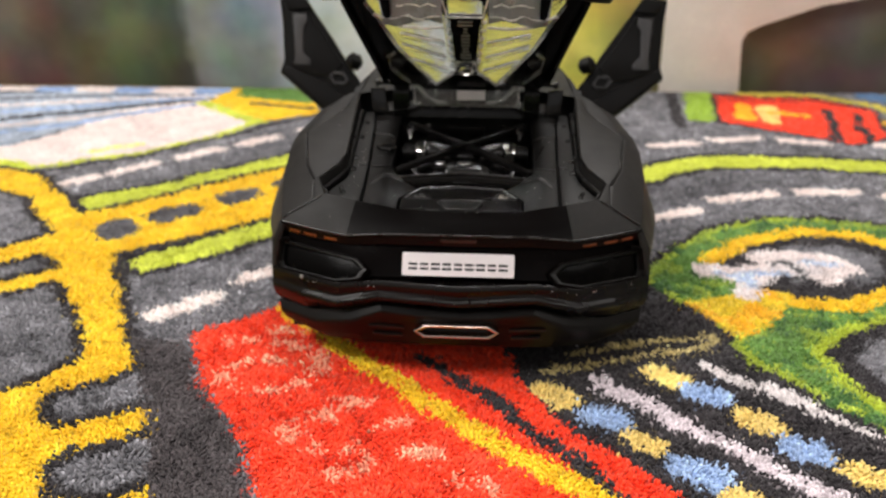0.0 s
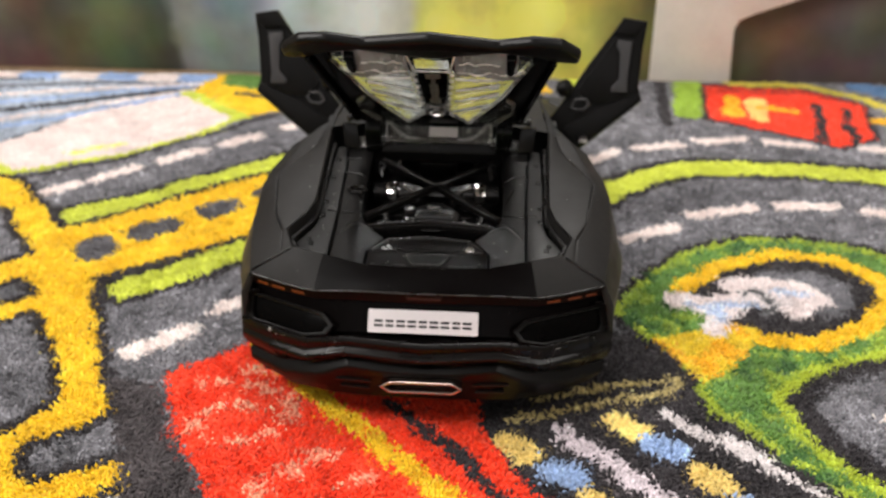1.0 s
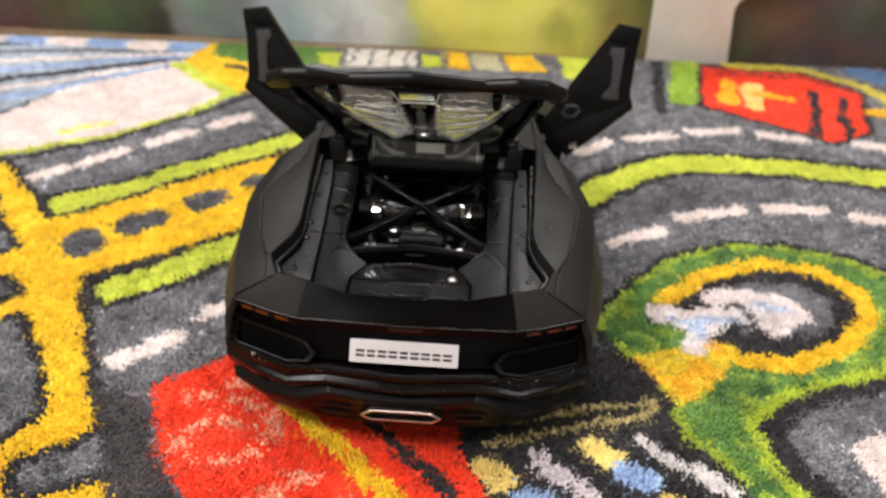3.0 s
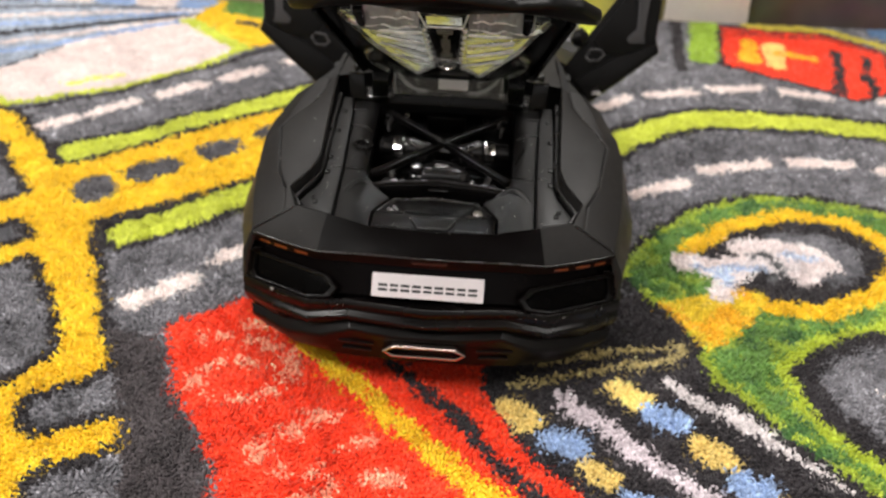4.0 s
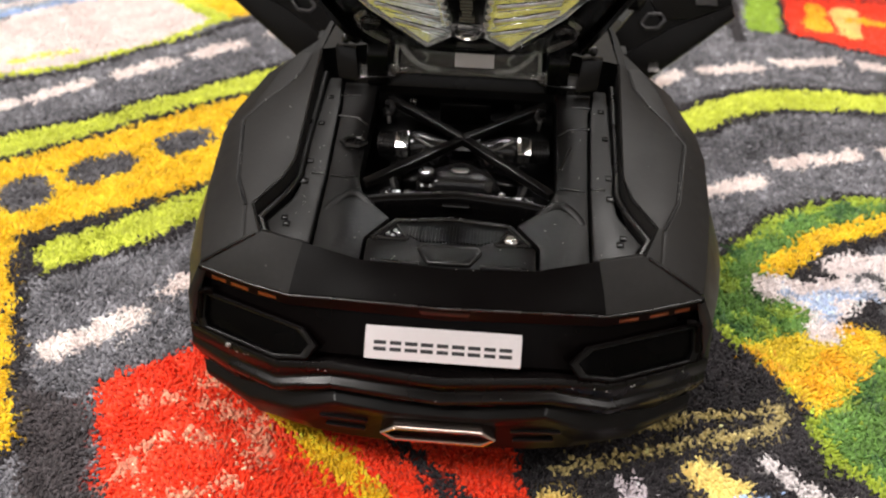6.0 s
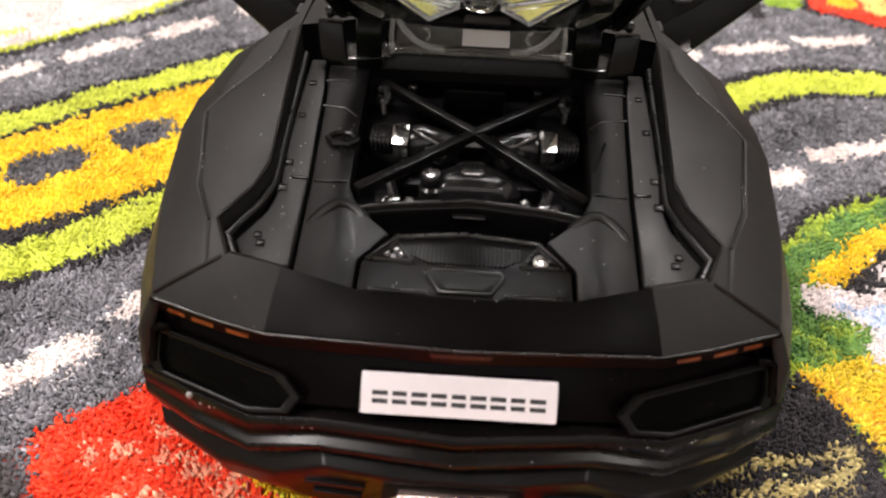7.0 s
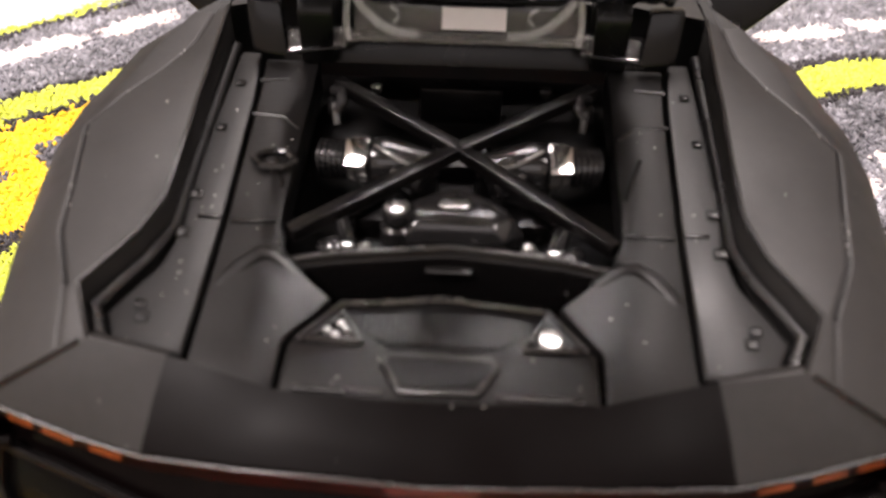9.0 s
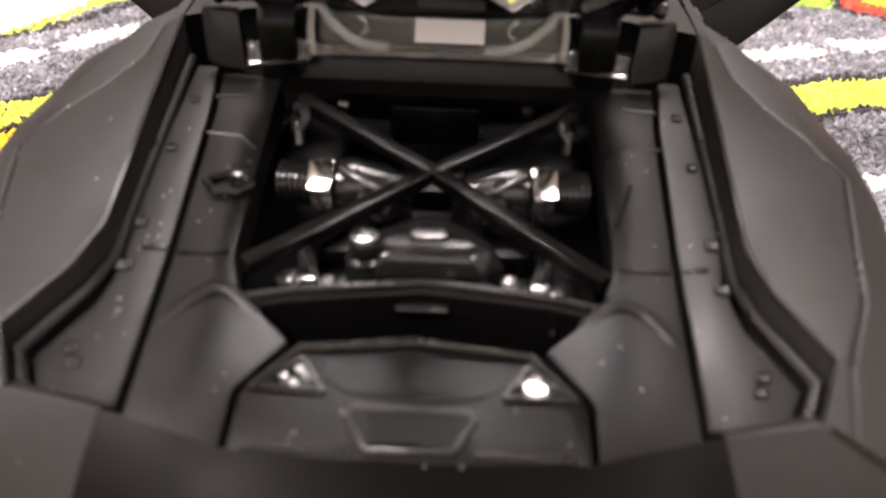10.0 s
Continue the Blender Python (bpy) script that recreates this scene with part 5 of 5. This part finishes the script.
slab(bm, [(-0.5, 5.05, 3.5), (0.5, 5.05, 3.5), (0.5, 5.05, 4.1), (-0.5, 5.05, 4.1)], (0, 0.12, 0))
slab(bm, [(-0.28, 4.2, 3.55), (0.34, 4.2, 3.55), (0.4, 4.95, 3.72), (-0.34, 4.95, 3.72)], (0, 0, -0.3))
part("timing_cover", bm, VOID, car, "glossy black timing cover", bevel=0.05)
# glossy lumps along the foot of the engine, behind the bulkhead, added to catch glints
for fx, fr, fh, fm in ((-1.2, 0.13, 0.2, ENGINE), (-0.88, 0.1, 0.26, CLAMP), (-0.3, 0.12, 0.18, ENGINE), (0.2, 0.1, 0.2, ENGINE), (0.55, 0.13, 0.22, ENGINE),
                       (0.82, 0.09, 0.27, CLAMP), (1.22, 0.12, 0.24, ENGINE)):
    bm = bmesh.new()
    turned(bm, (fx, 2.66 + 0.05 * math.sin(fx * 9), deck_z(2.66) - 0.42), (0.15 * math.sin(fx * 5), -0.2, 1),
           [(0, fr * 1.2), (fh * 0.5, fr * 1.15), (fh * 0.7, fr * 0.8), (fh * 0.85, fr * 0.85), (fh, fr * 0.6), (fh + 0.02, 0.02)], 9)
    part("glint_lump", bm, fm, car, smooth=30)
# glossy bent tubes added at the brace ends for their glints
for s in (1, -1):
    bm = bmesh.new()
    tube(bm, [(s * 1.45, 4.5, deck_z(4.5) - 0.12), (s * 1.36, 4.62, deck_z(4.62) - 0.06), (s * 1.40, 4.8, deck_z(4.8) - 0.05), (s * 1.5, 4.9, deck_z(4.9) - 0.12)], 0.07, 10)
    part("brace_glint_lug", bm, ENGINE, car, smooth=60)
# six-sided hatch on one side panel
bm = bmesh.new()
tube(bm, [(-1.93 + 0.22 * math.cos(a), 3.5 + 0.16 * math.sin(a), deck_z(3.5) + 0.05) for a in [k * math.pi / 3 for k in range(7)]], 0.05, 7)
part("hatch_rim", bm, GLOSS, car, "glossy hatch rim")

# hinge bulkhead with its clear window and a white patch
bm = bmesh.new()
slab(bm, [(-2.2, 5.35, 4.25), (2.2, 5.35, 4.25), (2.2, 5.5, 4.55), (-2.2, 5.5, 4.55)], (0, 0.25, 0))
part("hinge_bulkhead", bm, VOID, car, "glossy black hinge bulkhead", bevel=0.04)
bm = bmesh.new()
WIN = [(-1.34, 4.54), (-1.3, 5.05), (-1.12, 5.14), (-0.85, 4.98), (-0.6, 4.94), (0.7, 4.94), (0.95, 4.98), (1.22, 5.16), (1.4, 5.06), (1.44, 4.54)]
slab(bm, [(x, 5.42 + (z - 4.52) * 0.25, z) for x, z in WIN], (0, 0.12, 0.02))
win = part("rear_window", bm, HAZE, car, "clear plastic rear window", bevel=0.03)
bm = bmesh.new()
tube(bm, [(-1.4, 5.3, 4.60), (-1.25, 5.3, 4.62), (0.05, 5.3, 4.62), (1.3, 5.3, 4.62), (1.45, 5.3, 4.60)], 0.045, 10)
part("window_edge", bm, HAZE, win, smooth=60)
bm = bmesh.new()
slab(bm, [(-0.25, 5.28, 4.76), (0.5, 5.28, 4.76), (0.5, 5.40, 4.98), (-0.25, 5.40, 4.98)], (0, 0.03, 0))
part("white_patch", bm, PLATE, win, "white rectangle on the rear window")
for s in (1, -1):
    # moulded ribs and little hooks of the clear window
    bm = bmesh.new()
    tube(bm, [(s * 1.28, 5.36, 5.12), (s * 1.18, 5.3, 4.98), (s * 0.98, 5.27, 4.80), (s * 0.78, 5.26, 4.72), (s * 0.52, 5.26, 4.70)], 0.05, 10)
    part("window_rib", bm, FROST, win, smooth=60)
    bm = bmesh.new()
    tube(bm, [(s * 1.36, 5.4, 5.1), (s * 1.38, 5.32, 4.85), (s * 1.36, 5.28, 4.6)], 0.04, 8)
    part("window_rib", bm, FROST, win, smooth=60)
    bm = bmesh.new()
    tube(bm, [(s * 0.86, 5.34, 5.0), (s * 0.78, 5.32, 4.96), (s * 0.76, 5.3, 4.88), (s * 0.82, 5.3, 4.82)], 0.022, 8)
    part("window_hook", bm, FROST, win, smooth=60)
    # clear flange and post outside the window
    bm = bmesh.new()
    slab(bm, [(s * 1.38, 5.2, 4.52), (s * 2.08, 5.2, 4.46), (s * 2.1, 5.3, 4.64), (s * 1.38, 5.34, 4.68)], (0, 0.08, 0.02))
    part("window_flange", bm, HAZE, win, bevel=0.03)
    bm = bmesh.new()
    slab(bm, [(s * 2.08, 5.14, 4.42), (s * 2.5, 5.14, 4.46), (s * 2.56, 5.34, 5.02), (s * 2.16, 5.34, 5.0)], (0, 0.16, 0.02))
    part("window_post", bm, CAST, win, "glossy black window post", bevel=0.04)
    bm = bmesh.new()
    tube(bm, [(s * 1.42, 5.2, 4.53), (s * 1.7, 5.18, 4.50), (s * 2.08, 5.16, 4.46)], 0.022, 8)
    part("flange_edge", bm, CAST, win, smooth=60)
    bm = bmesh.new()
    slab(bm, [(s * 1.52, 5.22, 4.3), (s * 1.52, 5.2, 4.95), (s * 1.52, 5.45, 5.3), (s * 1.52, 5.8, 5.0), (s * 1.52, 5.7, 4.3)], (s * 0.42, 0, 0))
    hinge = part("hinge_bracket", bm, VOID, car, "glossy black hinge bracket", bevel=0.05)
    bm = bmesh.new()
    turned(bm, (s * 1.95, 5.42, 5.16), (s, 0, 0), [(0, 0.06), (0.34, 0.06), (0.38, 0.1), (0.44, 0.1), (0.48, 0.05)], 14)
    part("hinge_pin", bm, GLOSS, hinge)

# ---- raised engine cover ----
LO, UP = Vector((0, 5.25, 5.28)), Vector((0, 2.02, 8.02))
AX = UP - LO
NV = Vector((0, AX.z, -AX.y)).normalized()


def lid(x, v, out=0.0):
    return LO + AX * v + Vector((x, 0, 0)) + NV * out


def lid_slab(bm, half_or_full, out, thick, mirror=False):
    pts = half_or_full if not mirror else [(-x, v) for x, v in reversed(half_or_full)]
    slab(bm, [lid(x, v, out) for x, v in pts], NV * thick)


TOPB = [(-3.16, 0.92), (-3.18, 1.0), (-2.75, 1.11), (-2.15, 1.13), (-1.4, 1.08), (0, 1.15), (1.4, 1.08), (2.15, 1.13), (2.75, 1.11), (3.18, 1.0),
        (3.16, 0.92), (2.7, 0.93), (2.2, 0.99), (1.5, 1.02), (0.8, 0.98), (0, 0.94), (-0.8, 0.98), (-1.5, 1.02), (-2.2, 0.99), (-2.7, 0.93)]
bm = bmesh.new()
lid_slab(bm, TOPB, -0.12, 0.26)
cover = part("engine_cover", bm, BRACE, car, "raised black engine cover", 50, bevel=0.1, segs=3)
for s in (1, -1):
    def arm(pts):
        return [(s * x, v) for x, v in (pts if s > 0 else list(reversed(pts)))]
    bm = bmesh.new()
    lid_slab(bm, arm([(2.72, 0.96), (2.22, 1.0), (2.14, 0.84), (1.92, 0.68), (1.66, 0.42), (1.25, 0.18), (0.98, -0.02), (1.95, -0.06), (2.12, 0.12)]), -0.08, 0.22)
    part("cover_arm", bm, CAST, cover, bevel=0.035)
    bm = bmesh.new()
    lid_slab(bm, arm([(2.70, 0.95), (2.58, 0.95), (2.02, 0.04), (2.14, 0.04)]), -0.2, 0.2)
    part("arm_rib", bm, CAST, cover, bevel=0.02)
    bm = bmesh.new()
    lid_slab(bm, arm([(1.84, 1.0), (1.62, 1.0), (1.64, 0.83), (1.68, 0.80), (1.78, 0.80), (1.82, 0.83)]), -0.22, 0.16)
    part("cover_tab", bm, CAST, cover, bevel=0.03)
    # clear window halves: a thin pane with louvre ridges and a thick moulded rim
    bm = bmesh.new()
    lid_slab(bm, arm([(2.24, 1.0), (0.38, 1.0), (0.36, 0.76), (0.27, 0.26), (0.30, 0.12), (0.78, -0.04), (1.62, 0.42), (1.94, 0.70), (2.2, 0.88)]), -0.02, 0.05)
    pane = part("clear_pane", bm, PANE, cover, "clear plastic louvred window", bevel=0.012)
    for pa_, pb_ in (((1.52, 0.60), (0.50, 0.50)), ((1.52, 0.48), (0.47, 0.33)), ((1.3, 0.30), (0.42, 0.17))):
        bm = bmesh.new()
        u, w = lid(s * pa_[0], pa_[1], -0.02), lid(s * pb_[0], pb_[1], -0.02)
        down = AX * -0.04
        slab(bm, [u, w, w + down - NV * 0.04, u + down - NV * 0.04], -NV * 0.05)
        louvre = part("louvre", bm, CLEAR, pane, bevel=0.016)
        bm = bmesh.new()
        tube(bm, [u - NV * 0.05, u.lerp(w, 0.5) - NV * 0.07, w - NV * 0.05], 0.026, 8)
        part("louvre_glint", bm, GLINT, louvre, smooth=60)
    bm = bmesh.new()
    tube(bm, [lid(s * x, v, -0.06) for x, v in ((2.2, 0.9), (1.94, 0.70), (1.62, 0.43), (0.78, -0.02), (0.34, 0.13))], 0.045, 10)
    part("pane_rim", bm, FROST, pane, smooth=60)
    # lumpy moulded band under the cover's edge, cast clear with many small hollows
    bm = bmesh.new()
    lump = random.Random(5)
    rows = []
    for k in range(25):
        q = k / 24
        x = 0.52 + 1.36 * q
        top, low = 1.0, 0.68 + 0.05 * math.sin(5 * q + 0.6) + 0.05 * q
        rows.append([lid(s * x, low + (top - low) * f, -0.06 - 0.08 * math.sin(math.pi * f) * (0.7 + 0.5 * math.sin(9 * q + 4 * f)) - lump.uniform(0, 0.05))
                     for f in (0, 0.12, 0.22, 0.34, 0.45, 0.56, 0.67, 0.78, 0.9, 1.0)])
    loft(bm, rows)
    loft(bm, [[p + NV * 0.05 for p in r] for r in rows])
    part("moulded_band", bm, FROST, pane, "lumpy moulded band of the clear window", 20)
    # white wavy tubes winding along the band, in place of its highlights
    for base_v, sway, x0, x1 in ((0.92, 0.012, 0.62, 1.5), (0.80, 0.02, 0.56, 1.95)):
        bm = bmesh.new()
        tube(bm, [lid(s * (x0 + (x1 - x0) * k / 10), base_v + sway * math.sin(k * 1.3 + base_v * 40), -0.17 - 0.015 * math.sin(k * 2.1)) for k in range(11)], 0.016, 8)
        part("band_glint", bm, GLINT, pane, smooth=60)
    bm = bmesh.new()
    tube(bm, [lid(s * x, v, -0.05) for x, v in ((0.5, 0.655), (1.0, 0.64), (1.5, 0.66), (2.08, 0.79))], 0.03, 8)
    part("band_rim_glint", bm, GLINT, pane, smooth=60)
    # ridged flank beside the spine
    bm = bmesh.new()
    slab(bm, [lid(s * x, v, -0.08) for x, v in ((0.56, 1.0), (0.40, 1.0), (0.37, 0.76), (0.28, 0.26), (0.42, 0.22), (0.50, 0.70))], NV * 0.05)
    part("spine_flank", bm, CLEAR, pane, bevel=0.02)
    for k in range(6):
        bm = bmesh.new()
        c = lid(s * (0.33 + 0.022 * k), 0.30 + 0.085 * k, -0.1)
        turned(bm, c, NV, [(-0.025, 0.02), (0.0, 0.05), (0.04, 0.055)], 10)
        part("flank_glint", bm, GLINT, pane)
    # side boss with its collar
    bm = bmesh.new()
    turned(bm, lid(s * 1.72, 0.28, -0.14), NV, [(-0.1, 0.08), (-0.06, 0.17), (0.02, 0.21), (0.08, 0.21)], 16)
    part("clear_boss", bm, CLEAR, pane)
    bm = bmesh.new()
    tube(bm, [lid(s * x, v, -0.12) for x, v in ((1.74, 0.40), (1.9, 0.34), (1.86, 0.2), (1.66, 0.1), (1.5, 0.04))], 0.05, 8)
    part("boss_collar", bm, FROST, pane, smooth=60)
bm = bmesh.new()
lid_slab(bm, [(-0.36, 0.77), (0.36, 0.77), (0.26, 0.28), (-0.26, 0.28)], -0.07, 0.08)
spine = part("cover_spine", bm, CAST, cover, "black spine with raised marks", bevel=0.02)
for k in range(6):
    bm = bmesh.new()
    v = 0.735 - 0.072 * k
    w = (0.17, 0.05, 0.1, 0.1, 0.08, 0.13)[k]
    slab(bm, [lid(x, q, -0.08) for x, q in ((-w, v), (w, v), (w, v - 0.014), (-w, v - 0.014))], -NV * 0.02)
    slab(bm, [lid(x, q, -0.08) for x, q in ((-w, v - 0.036), (w, v - 0.036), (w, v - 0.05), (-w, v - 0.05))], -NV * 0.02)
    part("raised_mark", bm, FAINT, spine)
bm = bmesh.new()
lid_slab(bm, [(-0.5, 0.98), (0.5, 0.98), (0.42, 0.79), (-0.42, 0.79)], -0.07, 0.06)
head = part("spine_head", bm, PANE, cover, bevel=0.02)
bm = bmesh.new()
tube(bm, [lid(x, v, -0.1) for x, v in ((-0.52, 0.98), (-0.40, 0.78), (0.40, 0.78), (0.52, 0.98))], 0.022, 8)
part("head_glint", bm, GLINT, head, smooth=60)
bm = bmesh.new()
turned(bm, lid(0, 0.2, -0.17), NV, [(0.05, 0.11), (0, 0.13), (0.0, 0.2), (0.05, 0.24), (0.14, 0.25)], 22)
boss = part("screw_boss", bm, CLEAR, cover)
bm = bmesh.new()
turned(bm, lid(0, 0.2, -0.15), NV, [(0, 0.115), (0.05, 0.115)], 16)
part("screw", bm, INK, boss)
bm = bmesh.new()
lid_slab(bm, [(-1.32, -0.04), (-0.8, -0.06), (-0.3, 0.1), (0.3, 0.1), (0.8, -0.06), (1.32, -0.04), (1.0, -0.15), (-1.0, -0.15)], -0.05, 0.12)
part("cover_foot", bm, CAST, cover, "glossy black cover foot", bevel=0.03)

# ---- raised doors ----
DOOR = [(6.05, 6.62), (5.30, 6.72), (4.90, 6.15), (4.30, 5.35), (3.75, 4.55), (3.15, 3.75), (4.1, 2.88), (5.2, 3.72), (6.02, 4.38), (5.88, 4.75), (5.94, 5.85)]


def door_point(s, x, z, out=0.0):
    return Vector((s * x, 9.65 + 0.36 * (z - 4.35) - out * 0.94, z + out * 0.34))


for s in (1, -1):
    bm = bmesh.new()
    slab(bm, [door_point(s, x, z) for x, z in DOOR], (s * 0.1, 0.55, -0.18))
    door = part("door", bm, SKIRT, car, "raised matte black scissor door", bevel=0.06)
    bm = bmesh.new()
    slab(bm, [door_point(s, x, z, 0.1) for x, z in ((5.66, 6.12), (5.12, 6.16), (4.62, 5.45), (4.0, 4.65), (4.3, 4.25), (5.0, 4.3), (5.62, 4.55), (5.56, 4.9))], (0, 0.12, -0.04))
    liner = part("door_liner", bm, SKIRT, door, "satin black door lining", bevel=0.04)
    bm = bmesh.new()
    slab(bm, [door_point(s, x, z, 0.16) for x, z in ((5.58, 6.04), (5.16, 6.08), (5.12, 5.88), (5.24, 5.72), (5.26, 4.98), (5.02, 4.74), (5.04, 4.6), (5.54, 4.6), (5.50, 4.9))], (0, 0.1, -0.03))
    part("arm_pad", bm, PAD, door, "dark grey arm pad", bevel=0.03)
    bm = bmesh.new()
    slab(bm, [door_point(s, x, z, 0.12) for x, z in ((6.02, 6.58), (5.32, 6.68), (5.0, 6.26), (5.70, 6.18))], (0, 0.1, -0.03))
    part("door_cap", bm, SKIRT, door, bevel=0.03)
    bm = bmesh.new()
    slab(bm, [door_point(s, x, z, 0.06) for x, z in ((6.0, 4.40), (5.86, 4.62), (4.6, 4.12), (3.6, 3.5), (4.08, 2.96))], (0, 0.1, -0.03))
    part("door_sill", bm, SKIRT, door, bevel=0.03)
    bm = bmesh.new()
    ringp = [door_point(s, 4.1 + x, 4.22 + z, 0.14) for x, z in ((-0.26, -0.06), (-0.12, 0.14), (0.18, 0.16), (0.28, 0.04), (0.14, -0.14), (-0.14, -0.16), (-0.26, -0.06))]
    tube(bm, ringp, 0.045, 7)
    part("door_handle", bm, PAD, door, "grey door pull")
    bm = bmesh.new()
    slab(bm, [door_point(s, 3.2, 3.8), door_point(s, 4.1, 2.95), (s * 4.2, 11.8, 2.2), (s * 3.6, 11.9, 2.9)], (s * 0.25, 0.1, 0.1))
    part("hinge_arm", bm, SKIRT, door, bevel=0.04)
    # door-mounted mirror behind the raised door
    bm = bmesh.new()
    turned(bm, (s * 3.35, 9.4, 4.75), (s, -0.2, 0.3), [(0, 0.1), (0.1, 0.24), (0.35, 0.28), (0.5, 0.12)], 14)
    part("door_lock", bm, SKIRT, door)

# small cream rubber stop at the foot of one door
bm = bmesh.new()
slab(bm, [door_point(1, x, z, 0.06) for x, z in ((4.12, 3.08), (4.42, 3.14), (4.4, 3.42), (4.1, 3.36))], (0, 0.14, -0.05))
part("door_stop", bm, PLATE, car, "small cream rubber stop", bevel=0.04)


# specks of dust lying on the paint and plastic
def dust():
    r = random.Random(9)
    spots = []
    for k in range(22):
        y = r.uniform(1.15, 5.0)
        spots.append((r.choice((-1, 1)) * r.uniform(2.38, 2.56 if y > 1.9 else 2.85), y, deck_z(y) + 0.05))
    for k in range(16):
        y = r.uniform(1.0, 4.9)
        spots.append((r.choice((-1, 1)) * r.uniform(1.76 if y > 1.9 else 1.5, 2.18), y, deck_z(y)))
    for k in range(14):
        y = r.uniform(0.78, 1.18)
        spots.append((r.uniform(-1.3, 1.3), y, deck_z(y) + 0.04))
    for k in range(4):
        y, x = r.uniform(2.4, 5.0), r.uniform(2.95, 3.6)
        spots.append((r.choice((-1, 1)) * x, y, 3.603 + 0.2 * y - 0.045 * (x - 2.85)))
    for k in range(6):
        u, x = r.random(), r.uniform(-1.3, 1.3)
        spots.append((x, 0.68 - 0.58 * u, 3.5 - 0.41 * u))
    for s_ in (-1, 1):
        for k in range(14):
            a, b = r.choice(list(zip(SIDE[2:7], SIDE[3:8])))
            p = Vector(a[1]).lerp(Vector(b[1]), r.random())
            spots.append((s_ * (p.x + r.uniform(0.0, 0.06)), p.y, p.z - 0.02))
        for k in range(6):
            a, b = r.choice(list(zip(R3[1:], R3[2:])))
            p = Vector(a).lerp(Vector(b), r.random())
            spots.append((s_ * p.x, p.y - 0.01, p.z + r.uniform(-0.02, 0.03)))
    bm = bmesh.new()
    for p in spots:
        w = r.choice((0.006, 0.007, 0.008, 0.011))
        rows = [[Vector(p) + Vector((w * f * math.cos(a + p[0]), w * f * math.sin(a + p[0]) * r.uniform(0.6, 1.2), h)) for a in (0, 1.57, 3.14, 4.71)]
                for f, h in ((1, -0.01), (1, 0.004), (0.5, 0.01))]
        vs = loft(bm, rows, True)
        bm.faces.new(vs[-1])
    specks = finish("dust", bm, DUST)
    tagged(specks, "fine pale dust specks on the black toy car", "dust", kind="stuff")


DUST = mat("pale_dust", (0.62, 0.6, 0.57), 0.7)
dust()
